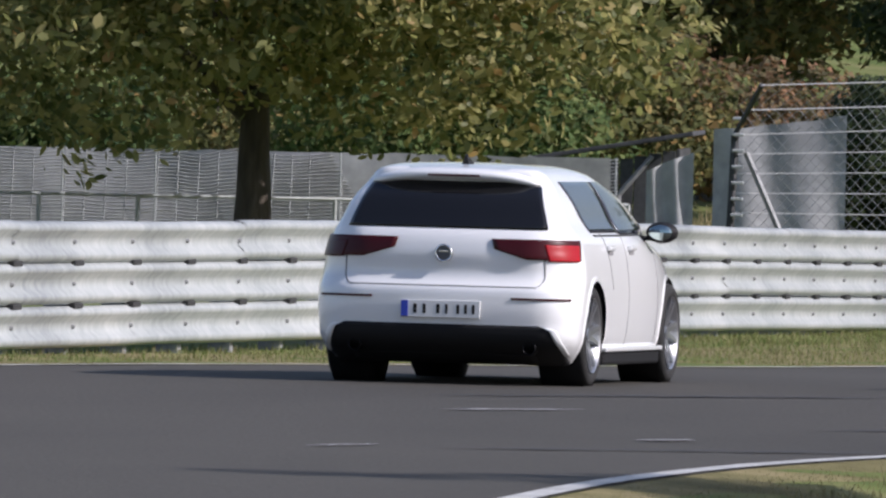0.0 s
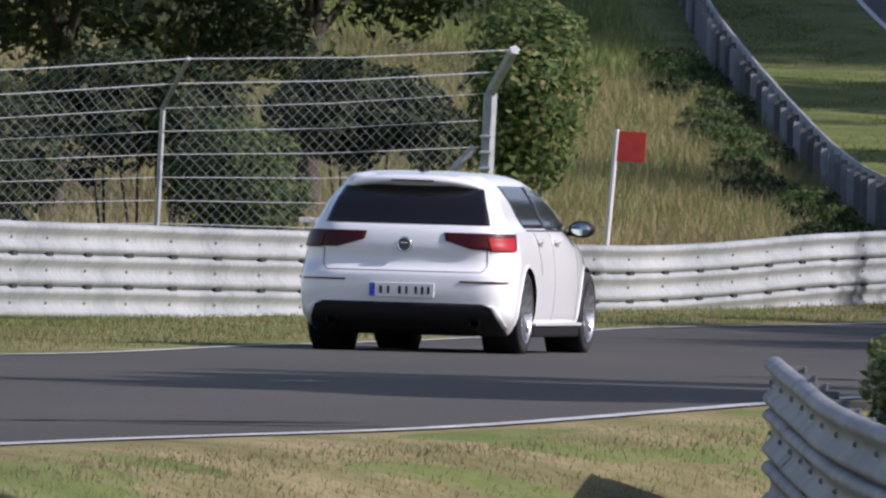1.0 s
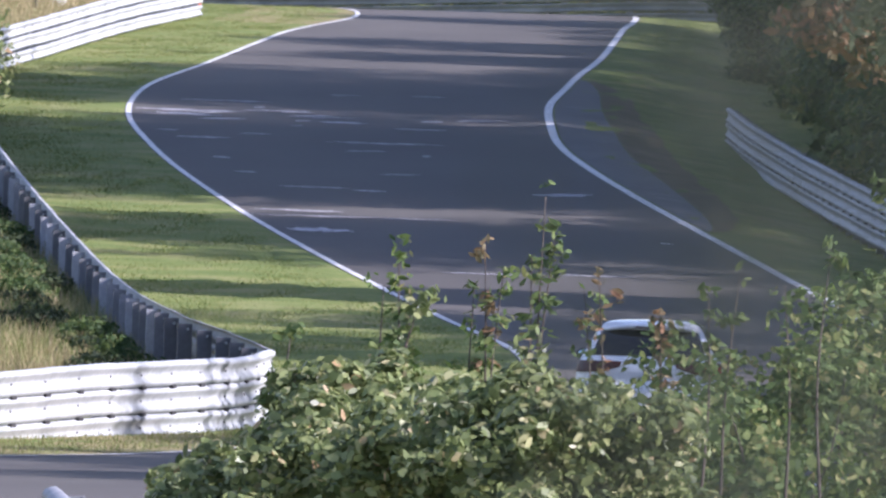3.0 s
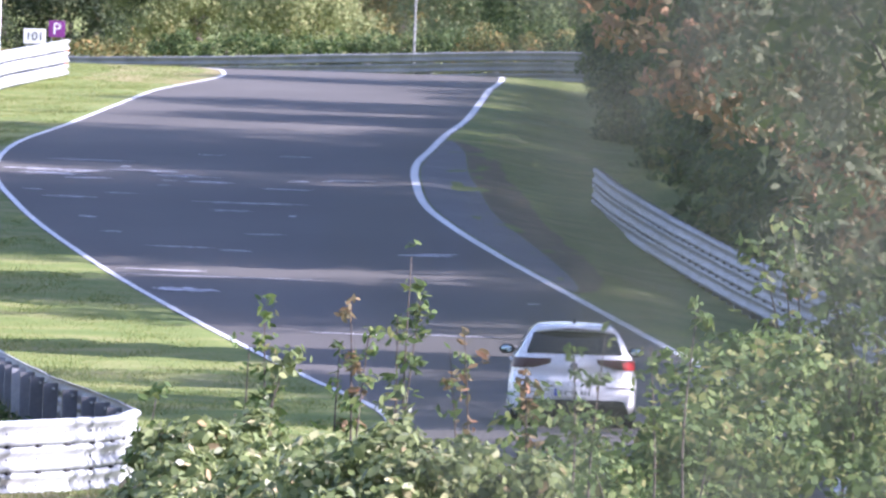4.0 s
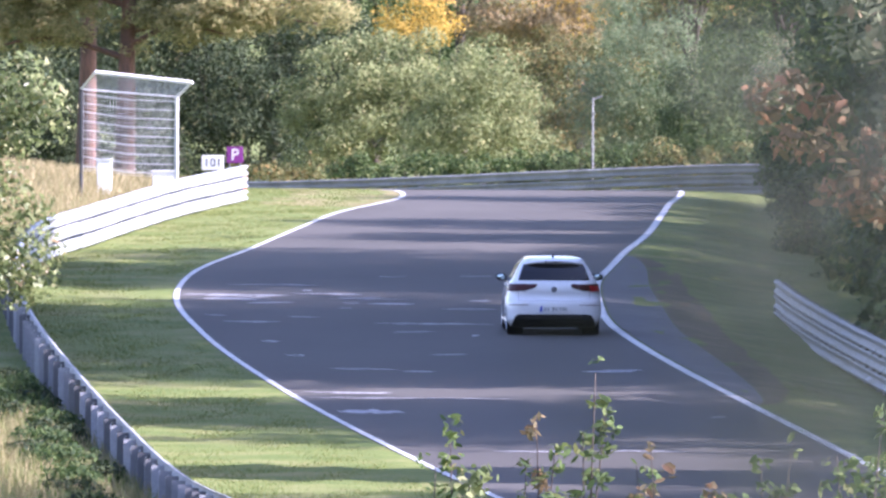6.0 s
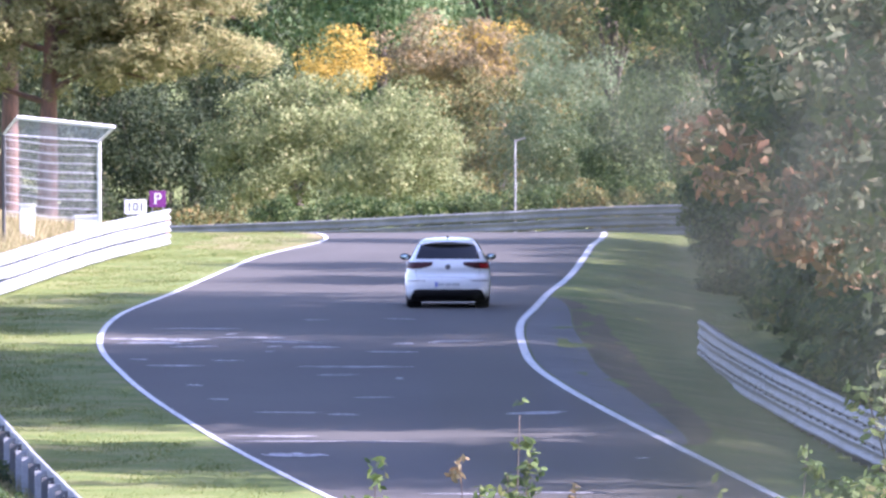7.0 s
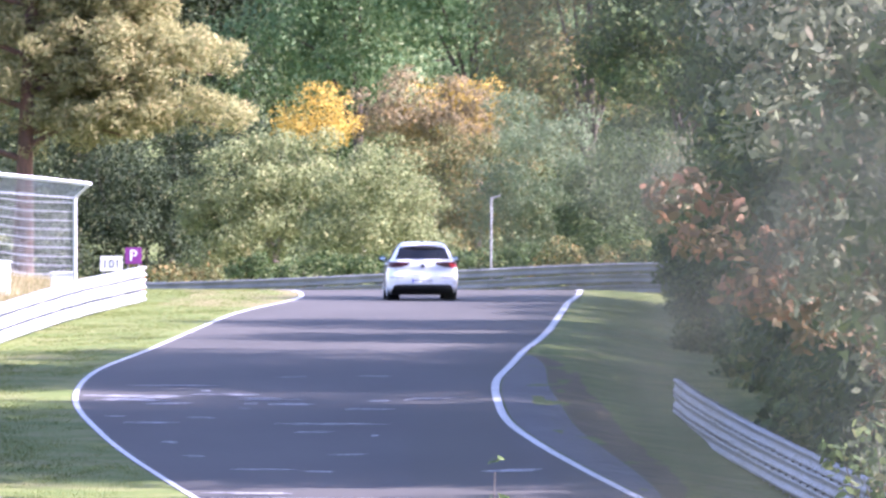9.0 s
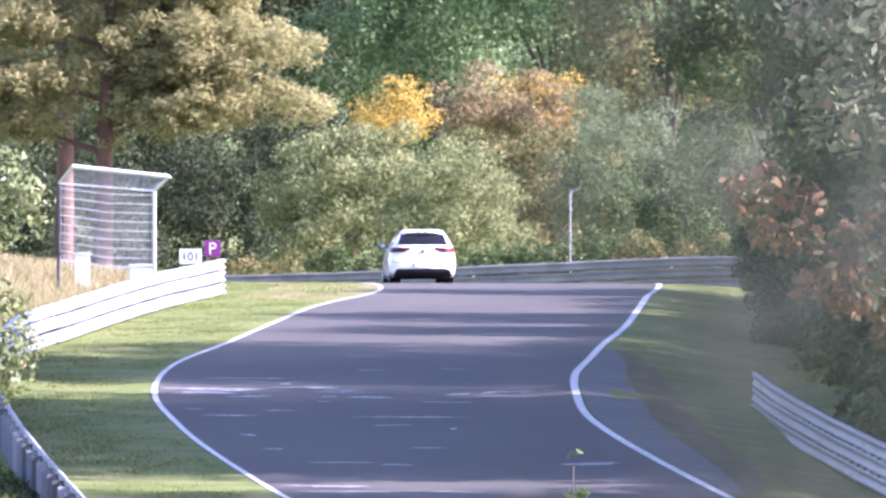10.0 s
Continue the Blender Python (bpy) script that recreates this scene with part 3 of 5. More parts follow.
def build_car():
    car = tagged(new("car"), "white compact hatchback with dark tinted rear windows, driving", "car")
    part("body", body_mesh(), car)
    # underbody and wheel wells
    part("underbody", box_bm(1.50, 3.5, 0.16, (0, 1.35, 0.21), 0.03), car, "black underbody", CAR_BLACK)
    for y in (0.0, 2.63):
        for sx in (-1, 1):
            vs, fs = lathe([(0.82 * sx, 0.36), (0.55 * sx, 0.36), (0.54 * sx, 0.05)], 32)
            ob = part("wheel_well", mesh_of("wheel_well", vs, fs, CAR_BLACK), car)
            ob.location = (0, y, 0.325)
    # rear window, spoiler, lamps, bumper
    wide = lambda z: 0.655 - (z - 1.005) * 0.36
    patch("rear_window", 1.000, 1.30, lambda z: -wide(z) + 4 * max(0, z - 1.27) ** 1.5, lambda z: wide(z) - 4 * max(0, z - 1.27) ** 1.5, CAR_GLASS, car, "dark tinted rear window", ns=40)
    sp = bmesh.new()
    prof = [(-0.26, 1.407), (-0.46, 1.368), (-0.485, 1.345), (-0.47, 1.320), (-0.36, 1.30), (-0.2, 1.37)]
    xs = np.linspace(-0.55, 0.55, 21)
    rows = [[sp.verts.new((x, y + 0.12 * (abs(x) / 0.55) ** 3, z - 0.055 * (abs(x) / 0.55) ** 3)) for y, z in prof] for x in xs]
    for a, b in zip(rows, rows[1:]):
        for k in range(len(prof)):
            sp.faces.new((a[k], a[(k + 1) % 6], b[(k + 1) % 6], b[k]))
    sp.faces.new(rows[0])
    sp.faces.new(rows[-1][::-1])
    bmesh.ops.recalc_face_normals(sp, faces=sp.faces[:])
    for f in sp.faces:
        f.smooth = True
    spoiler = part("spoiler", sp, car, material=CAR_WHITE)
    part("brake_light", box_bm(0.34, 0.012, 0.014, (0, -0.480, 1.336), 0.003), spoiler, "dark red high brake light", LAMP_DARK)
    for sg in (-1, 1):
        def lens(name, za, zb, ins, outs, material, parent, label):
            f0, f1 = ins, outs
            lo, hi = (f0, f1) if sg > 0 else (lambda z: -f1(z), lambda z: -f0(z))
            return patch(name, za, zb, lo, hi, material, parent, label, out=0.012, thick=0.03, ns=18)
        inner = lambda z: 0.305 + 0.30 * max(0.0, 0.938 - z) + 3.0 * max(0.0, 0.872 - z)
        lamp = lens("taillight", 0.808, 0.938, inner, lambda z: 0.955 + 0.10 * (z - 0.8), LAMP_DARK, car, "dark red wrap-around tail lamp")
        # Brighter red on the right lens only: sunlight painted into its colour
        lens("outer_lens", 0.800, 0.905, lambda z: 0.645 + 0.35 * (0.905 - z), lambda z: 0.94 + 0.1 * (z - 0.8), LAMP_SUNLIT if sg > 0 else LAMP_DARK, lamp, "red lens").location = (0, -0.004, 0)
        lo, hi = (0.455, 0.86) if sg > 0 else (-0.86, -0.455)
        patch("reflector", 0.548, 0.562, lambda z: lo, lambda z: hi, LAMP_DARK, car, "thin dark red reflector strip", out=0.008)
    # hatch outline and its lower bright lip
    for z0, z1, a, b in ((0.628, 0.634, -0.61, 0.61),):
        patch("hatch_gap", z0, z1, lambda z: a, lambda z: b, SEAM, car, out=0.003, nz=1, ns=30)
    for sg in (-1, 1):
        e = lambda z: sg * (0.655 - 9.0 * max(0, 0.70 - z) ** 2)
        patch("hatch_gap", 0.634, 0.81, lambda z: e(z) - 0.004, lambda z: e(z) + 0.004, SEAM, car, out=0.003, ns=1)
    insert = lambda z: 0.70 + 0.10 * max(0.0, (0.385 - z) / 0.2) ** 1.2 - 0.07 * max(0.0, (z - 0.35) / 0.035) ** 2
    patch("diffuser", 0.13, 0.385, lambda z: -insert(z), insert, CAR_BLACK, car, "black lower bumper insert", ns=36, out=0.008)
    patch("diffuser_fin", 0.15, 0.20, lambda z: -0.60, lambda z: 0.60, CAR_BLACK, car, "dark grey lower fin", ns=24, out=0.02)
    for sg in (-1, 1):
        lo = (lambda z: insert(z) - 0.01) if sg > 0 else (lambda z: -insert(z) - 0.035)
        hi = (lambda z: insert(z) + 0.035) if sg > 0 else (lambda z: -insert(z) + 0.01)
        patch("bumper_trim", 0.19, 0.375, lo, hi, CAR_WHITE, car, "white corner blade beside the diffuser", ns=3, out=0.018)
        for dx in (0.57,):
            vs, fs = lathe([(0.10, 0.035), (-0.05, 0.035), (-0.055, 0.04), (-0.05, 0.045), (0.10, 0.045)], 20)
            ob = part("exhaust", mesh_of("exhaust", vs, fs, DARK_CHROME), car, "round dark exhaust tip")
            ob.matrix_basis = Matrix.Translation((sg * dx, -0.67, 0.24)) @ Matrix.Rotation(radians(90), 4, "Z")
    # number plate: white with a blue end and plain bars
    plate = part("number_plate", box_bm(0.52, 0.012, 0.112, (0, -0.797, 0.480), 0.004), car, "white number plate with a blue end", PLATE_WHITE)
    part("plate_band", box_bm(0.045, 0.006, 0.104, (-0.234, -0.803, 0.480), 0.001), plate, "blue band", PLATE_BLUE)
    for x, w in ((-0.165, 0.045), (-0.105, 0.04), (-0.015, 0.045), (0.04, 0.035), (0.115, 0.04), (0.165, 0.038), (0.215, 0.038)):
        part("plate_bar", box_bm(w * 0.5, 0.004, 0.060, (x, -0.803, 0.480), 0.001), plate, "", CAR_BLACK)
    # round badge
    badge = bmesh.new()
    bmesh.ops.create_cone(badge, cap_ends=True, segments=32, radius1=0.056, radius2=0.052, depth=0.016)
    b = part("badge", badge, car, "round dark chrome-rimmed badge", BADGE_GREY)
    b.matrix_basis = Matrix.Translation((0, -0.729, 0.838)) @ Matrix.Rotation(radians(90), 4, "X")
    vs, fs = lathe([(0.012, 0.046), (0.016, 0.050), (0.012, 0.057), (0.0, 0.058)], 32)
    ring = part("badge_ring", mesh_of("badge_ring", vs, fs, CHROME), b)
    ring.matrix_basis = Matrix.Rotation(radians(-90), 4, "Y")
    part("badge_bar", box_bm(0.06, 0.012, 0.006, (0, 0.012, 0.009), 0.002), b, "", CHROME)
    # roof: antenna
    fin = bmesh.new()
    pr = [(0.10, 1.405), (-0.12, 1.40), (-0.10, 1.46), (-0.07, 1.473), (-0.01, 1.44)]
    fa = [[fin.verts.new((x * (1 if z < 1.43 else 0.3), y, z)) for y, z in pr] for x in (-0.025, 0.025)]
    for k in range(5):
        fin.faces.new((fa[0][k], fa[0][(k + 1) % 5], fa[1][(k + 1) % 5], fa[1][k]))
    fin.faces.new(fa[0])
    fin.faces.new(fa[1][::-1])
    bmesh.ops.recalc_face_normals(fin, faces=fin.faces[:])
    part("roof_antenna", fin, car, "black shark-fin antenna", CAR_BLACK)
    # sides
    for sg in (-1, 1):
        def pane(name, ya0, ya1, yb0, yb1, z0, z1, material, label):
            """ya: rear edge below and above, yb: front edge below and above."""
            f = lambda y0, y1: (lambda z: side_s(y0 + (y1 - y0) * (z - z0) / (z1 - z0), z))
            a, bb = f(ya0, ya1), f(yb0, yb1)
            lo, hi = (a, bb) if sg > 0 else (lambda z: -bb(z), lambda z: -a(z))
            return patch(name, z0, z1, lo, hi, material, car, label, out=0.005, ns=14)
        pane("rear_side_window", 0.14, -0.02, 1.02, 0.98, 0.985, 1.31, SIDE_GLASS, "tinted rear side window")
        pane("front_side_window", 1.08, 1.04, 2.22, 1.52, 0.975, 1.31, SIDE_GLASS, "tinted front side window")
        pane("door_pillar", 1.02, 0.98, 1.08, 1.04, 0.98, 1.31, CAR_BLACK, "black centre pillar")
        pane("window_trim", 0.20, 0.18, 2.22, 2.20, 0.962, 0.972, CAR_BLACK, "black trim below the windows")
        for y in (0.42, 1.06, 2.08):
            pane("door_gap", y - (0.0 if y > 0.5 else -0.12), y, y + 0.005 - (0.0 if y > 0.5 else -0.12), y + 0.005, 0.26 if y > 0.5 else 0.62, 1.01, SEAM, "")
        for y in (0.56, 1.26):
            h = part("door_handle", box_bm(0.04, 0.19, 0.032, (sg * (float(half_width(0.87)) + 0.008), y, 0.885), 0.010), car, "", CAR_WHITE)
            # Grey block on the door, its colour standing in for shade in the recess
            part("handle_recess", box_bm(0.012, 0.13, 0.05, (sg * (float(half_width(0.85)) + 0.002), y, 0.865), 0.005), h, "grey block painted as the recess shadow", SEAM)
        part("sill", box_bm(0.06, 1.90, 0.09, (sg * 0.815, 1.31, 0.175), 0.02), car, "black side sill", CAR_BLACK)
        part("sill_lip", box_bm(0.05, 1.90, 0.03, (sg * 0.842, 1.31, 0.232), 0.01), car, "", CAR_WHITE)
        mb = bmesh.new()
        bmesh.ops.create_uvsphere(mb, u_segments=20, v_segments=12, radius=1, matrix=Matrix.Translation((sg * 0.885, 2.05, 0.985)) @ Matrix.Diagonal((0.108, 0.09, 0.070, 1)))
        bmesh.ops.create_cube(mb, size=1, matrix=Matrix.Translation((sg * 0.80, 2.08, 0.945)) @ Matrix.Diagonal((0.16, 0.05, 0.03, 1)))
        for f in mb.faces:
            f.smooth = True
        mir = part("door_mirror", mb, car, "black door mirror", CAR_BLACK)
        gl = bmesh.new()
        bmesh.ops.create_uvsphere(gl, u_segments=20, v_segments=8, radius=1, matrix=Matrix.Translation((sg * 0.888, 1.975, 0.985)) @ Matrix.Diagonal((0.080, 0.028, 0.050, 1)))
        part("mirror_pane", gl, mir, "mirror glass", MIRROR)
        for y, z in ((0.0, 0.325), (2.63, 0.325)):
            vs, fs = [], []
            for i in range(33):
                a = math.radians(-28 + 236 * i / 32)
                for rr, xo in ((0.350, 0.0), (0.366, 0.006), (0.384, -0.004)):
                    zz = z + rr * math.sin(a)
                    vs.append((sg * (float(half_width(max(0.12, zz))) * (1 - (0.30 * max(0, (y + rr * math.cos(a) - 1.35) / 2.12) ** 3.2)) + xo + 0.003), y + rr * math.cos(a), zz))
            part("arch_lip", mesh_of("arch_lip", vs, grid_faces(33, 3), CAR_WHITE), car)
    return car


CAR = build_car()
WHEELS = []
for wy in (0.0, 2.63):
    for sg in (-1, 1):
        rim_me, tyre_me = wheel_parts(sg)
        wh = part("wheel", rim_me, CAR, "alloy wheel with five twin spokes")
        part("tyre", tyre_me, wh, "black tyre")
        WHEELS.append((wh, sg * (0.735 if wy == 0 else 0.740), wy))

# seconds, distance, across
CAR_RUN = [(0.0, 130.6, -10.56), (0.5, 144.6, -8.64), (0.7, 150.6, -7.77), (1.0, 159.5, -6.18), (1.5, 175.0, -4.05), (2.0, 194.0, -1.74), (2.5, 213.0, 0.14), (3.0, 234.0, 1.87), (4.5, 301.0, 2.62), (5.0, 326.0, 1.84), (5.5, 350.0, 1.02), (6.0, 372.0, 0.16), (7.5, 437.0, -0.32), (8.0, 458.0, -0.12), (9.0, 496.0, -0.52), (10.0, 530.0, -2.63)]

# ---- fences, signs, road paint ----
def rod(bm, a, b, r, sides=4):
    """A thin bar between two points, added to bm."""
    a, b = Vector(a), Vector(b)
    t = (b - a).normalized()
    e = t.orthogonal().normalized()
    f = t.cross(e)
    ring = [[bm.verts.new(p + (e * math.cos(q) + f * math.sin(q)) * r) for q in (2 * math.pi * k / sides for k in range(sides))] for p in (a, b)]
    for k in range(sides):
        bm.faces.new((ring[0][k], ring[0][(k + 1) % sides], ring[1][(k + 1) % sides], ring[1][k]))
    bm.faces.new(ring[0][::-1])
    bm.faces.new(ring[1])


def rods(pairs, r, sides=4):
    bm = bmesh.new()
    for a, b in pairs:
        rod(bm, a, b, r, sides)
    return bm


def spot(right, down, dist):
    return Vector((dist * math.sin(right / REACH), dist * math.cos(right / REACH), EYE_Z - dist * (down - 150) / REACH))


def high_fence():
    """Chain-link fence with steel posts, braces, leaning arms and barbed wires."""
    ob = tagged(new("wire_fence"), "high galvanised chain-link fence with leaning barbed-wire arms", "fence")
    tops = [spot(-2434, 562, 215), spot(-1859, 522, 216), spot(-1280, 480, 217)]
    foot = [Vector((p.x - 0.06, p.y, float(ground_z(p.x, p.y)))) for p in tops]
    arms = [spot(-2389, 473, 214.2), spot(-1815, 433, 215.2), spot(-1239, 402, 216.2)]
    for k in range(3):
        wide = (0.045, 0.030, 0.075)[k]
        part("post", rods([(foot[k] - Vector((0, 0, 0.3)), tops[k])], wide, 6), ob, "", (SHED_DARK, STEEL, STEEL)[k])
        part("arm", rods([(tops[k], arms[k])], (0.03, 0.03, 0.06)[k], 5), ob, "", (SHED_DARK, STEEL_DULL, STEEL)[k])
    part("brace", rods([(foot[0] + Vector((0.75, 0, 0.2)), foot[0] + Vector((0.18, 0, 1.45)))], 0.035, 6), ob, "", STEEL_DULL)
    part("brace", rods([(foot[2] + Vector((-1.25, 0, 0.3)), foot[2] + Vector((-0.1, 0, 1.7)))], 0.05, 6), ob, "", STEEL)
    for k in range(9):
        for q in (foot[2], foot[0] + Vector((0.08, -0.02, 0))):
            part("clamp", box_bm(0.13, 0.08, 0.035, q + Vector((0.02, -0.06, 0.45 + 0.17 * k)), 0.01), ob, "", STEEL)
    for i in range(2):
        h0, h1 = tops[i].z - foot[i].z, tops[i + 1].z - foot[i + 1].z
        for k in range(8):
            s = k / 7
            a = foot[i].lerp(tops[i], 0.12 + 0.88 * s)
            b = foot[i + 1].lerp(tops[i + 1], 0.12 + 0.88 * s)
            mid = a.lerp(b, 0.5) - Vector((0, 0, 0.03))
            part("wire", rods([(a, mid), (mid, b)], 0.006, 4), ob, "", BRIGHT_WIRE)
        for s in (0.5, 1.0):
            a, b = tops[i].lerp(arms[i], s), tops[i + 1].lerp(arms[i + 1], s)
            mid = a.lerp(b, 0.5) - Vector((0, 0, 0.035))
            part("barbed_wire", rods([(a, mid), (mid, b)], 0.008, 4), ob, "", BRIGHT_WIRE)
        # the diamonds
        lines, pitch = [], 0.125
        length = (foot[i + 1] - foot[i]).length
        high = (h0 + h1) / 2 + 0.5
        way = (foot[i + 1] - foot[i]).normalized()
        z0 = min(foot[i].z, foot[i + 1].z)

        def pt(s, h):
            lean = max(0.0, h - high + 0.5)
            q = foot[i] + way * (s + 0.35 * lean)
            return Vector((q.x, q.y - 0.9 * lean, z0 + h + (tops[i + 1].z - tops[i].z) * s / length))
        for k in range(int(-high / pitch), int(length / pitch) + 1):
            for sg in (1, -1):
                c = k * pitch if sg > 0 else k * pitch + high
                pts = []
                for h in np.linspace(0, high, 9):
                    s = c + sg * h
                    if 0 <= s <= length:
                        pts.append(pt(s, h))
                lines += list(zip(pts, pts[1:]))
        tagged(part("chain_link", rods(lines, 0.0038, 3), ob, "", WIRE), kind="stuff")
    return ob


def net_fence(label, x0, x1, y0, y1, z_top, posts, sag=0.0, post_top=None, pitch=0.055, thick=0.013, post_r=0.010):
    """Fine netting between tubes."""
    ob = tagged(new("net_fence"), label, "fence")
    n = posts
    pts = [Vector((x0 + (x1 - x0) * k / (n - 1), y0 + (y1 - y0) * k / (n - 1), 0)) for k in range(n)]
    for p in pts:
        p.z = float(ground_z(p.x, p.y))
        part("post", rods([(p - Vector((0, 0, 0.2)), Vector((p.x, p.y, post_top or z_top)))], post_r, 6), ob, "", STEEL)
    if post_top:
        part("rail_tube", rods([(Vector((a.x, a.y, post_top)), Vector((b.x, b.y, post_top))) for a, b in zip(pts, pts[1:])], 0.018, 5), ob, "", STEEL)
    lines = []
    for a, b in zip(pts, pts[1:]):
        length = (b - a).length
        m = max(6, int(length / 0.25))

        def top_at(s):
            return z_top - sag * math.sin(math.pi * s) ** 2 * 0.5 + 0.03 * noise.noise((a.x + s * 3, a.y, 1.0))
        for k in range(int(length / (pitch * 6))):
            s = k * pitch * 6 / length
            q = a.lerp(b, s)
            fold = 0.05 * noise.noise((q.x * 2, 0, 0))
            lines.append((Vector((q.x, q.y, a.z)), Vector((q.x + fold, q.y + 0.35, top_at(s)))))
        for k in range(int((z_top - a.z) / pitch) + 1):
            f = k * pitch / (z_top - a.z)
            prev = None
            for j in range(m + 1):
                s = j / m
                q = a.lerp(b, s)
                p = Vector((q.x, q.y + 0.35 * f, a.z + (top_at(s) - a.z) * min(1, f) + 0.02 * noise.noise((q.x * 1.5, f * 5, 2))))
                if prev is not None:
                    lines.append((prev, p))
                prev = p
    tagged(part("net", rods(lines, thick, 3), ob, "", NET), kind="stuff")
    return ob


high_fence()
net_fence("grey netting fence on a low tube frame", -22.6, -15.3, 205, 208, 0.49, 9, 0.06, None, 0.036, 0.0085)
net_fence("low tube fence with grey mesh", -22.4, -14.8, 200, 203, 0.09, 9, 0.0, 0.09, 0.13, 0.003, 0.022)


def sheet(name, label, category, x0, x1, y, z_low, z_left, z_right, material):
    """A slack sheet hung upright, with folds."""
    vs, nx, nz = [], 26, 12
    for back in (0, 0.015):
        for i in range(nz + 1):
            for j in range(nx + 1):
                s, h = j / nx, i / nz
                x = x0 + (x1 - x0) * s
                vs.append((x, y + back + 0.07 * noise.noise((x * 2.2, h * 1.5, 4)) + 0.03 * math.sin(14 * s + 3 * h), z_low + (z_left + (z_right - z_left) * s + 0.03 * noise.noise((x * 3, 0, 7)) - z_low) * h))
    c, n = nx + 1, (nx + 1) * (nz + 1)
    fs = grid_faces(nz + 1, c) + [tuple(n + k for k in f[::-1]) for f in grid_faces(nz + 1, c)]
    return tagged(new(name, mesh_of(name, vs, fs, material)), label, category)


sheet("windbreak", "pale grey windbreak fabric hung in slack folds along the fence", "windbreak", -23.5, -15.3, 207.2, -0.9, 0.45, 0.50, SHEET)
sheet("tarpaulin", "slack grey tarpaulin hung behind the wire fence", "tarpaulin", -15.2, -13.75, 221, -1.1, 0.66, 0.84, SHEET)
sheet("tarpaulin", "grey tarpaulin fastened beside the shelter", "tarpaulin", -15.35, -14.85, 213, -1.1, 0.30, 0.52, SHEET)


def shelter():
    ob = tagged(new("shelter"), "dark boarded marshal shelter with a sloping roof", "shelter")
    x0, x1, y, zt = -16.6, -15.25, 216.0, 0.60
    zg = float(ground_z(x0, y))
    for k in range(9):
        w = (x1 - x0) / 9
        part("board", box_bm(w - 0.012, 0.03, zt - 0.12 - zg - 0.03 * (8 - k), (x0 + (k + 0.5) * w, y, (zt - 0.12 + zg - 0.03 * (8 - k)) / 2), 0.004), ob, "", SHED_DARK)
    part("side_wall", box_bm(0.04, 1.6, zt - zg - 0.1, (x1 + 0.02, y + 0.8, (zt + zg - 0.1) / 2), 0.005), ob, "", SHED_DARK)
    roof = box_bm(x1 - x0 + 0.4, 1.9, 0.05, (0, 0, 0), 0.01)
    r = part("roof", roof, ob, "", SHED_DARK)
    r.matrix_basis = Matrix.Translation(((x0 + x1) / 2, y + 0.75, zt - 0.08)) @ Matrix.Rotation(radians(-10), 4, "Y")
    part("drain_pipe", rods([((x0 + 0.75, y - 0.08, zg), (x0 + 0.75, y - 0.08, 0.0)), ((x0 + 0.75, y - 0.08, 0.0), (x0 + 1.1, y - 0.08, 0.42))], 0.03, 8), ob, "pale bent drain pipe", STEEL_DULL)
    return ob


shelter()


def board_sign(name, label, at, w, h, material, text="", ink=None, size=0.2, posts=2, foot=None, tilt=0.0):
    ob = tagged(new(name), label, "sign")
    ob.location = at
    ob.rotation_euler = (0, radians(tilt), 0)
    b = part("panel", box_bm(w, 0.025, h, (0, 0, 0), 0.008), ob, "", material)
    z = (float(ground_z(at[0], at[1])) - 0.2 if foot is None else foot) - at[2]
    for k in range(posts):
        px = 0 if posts == 1 else (-0.32 + 0.64 * k) * w
        part("post", rods([((px, 0.035, z), (px, 0.035, h * 0.45))], 0.02, 6), ob, "", STEEL_DULL)
    if text:
        writing(text, size, ink or INK, ob, (0, -0.018, -0.01), Matrix.Rotation(radians(90), 4, "X"))
    return ob


board_sign("distance_sign", "pale grey distance board with dark figures on posts", spot(-1236, 720, 218), 0.57, 0.31, SIGN_GREY, "100.", INK, 0.27)
board_sign("distance_sign", "white distance board with dark figures", spot(-587, 26, 496), 0.54, 0.36, WHITE_BOARD, "101", INK, 0.30)
board_sign("parking_sign", "purple board with a white letter", spot(-548, 12, 497), 0.40, 0.40, SIGN_PURPLE, "P", WHITE_BOARD, 0.40)

board_sign("low_board", "narrow white board on short posts", spot(-1575, 713, 219), 0.47, 0.055, WHITE_BOARD)


def flag_pole():
    ob = tagged(new("marker_flag"), "red square board on a white leaning pole", "flag")
    top = spot(-1054, 538, 222)
    gx, gy = top.x - 0.14, top.y
    ob.location = (gx, gy, float(ground_z(gx, gy)))
    t = top - ob.location
    part("pole", rods([((0, 0, -0.2), t)], 0.028, 8), ob, "white pole", WHITE_BOARD)
    p = part("board", box_bm(0.31, 0.015, 0.33, (0.165, -0.01, -0.18), 0.004), ob, "red board", SIGN_RED)
    p.matrix_basis = Matrix.Translation(t) @ Matrix.Rotation(radians(2), 4, "Y")
    return ob


flag_pole()


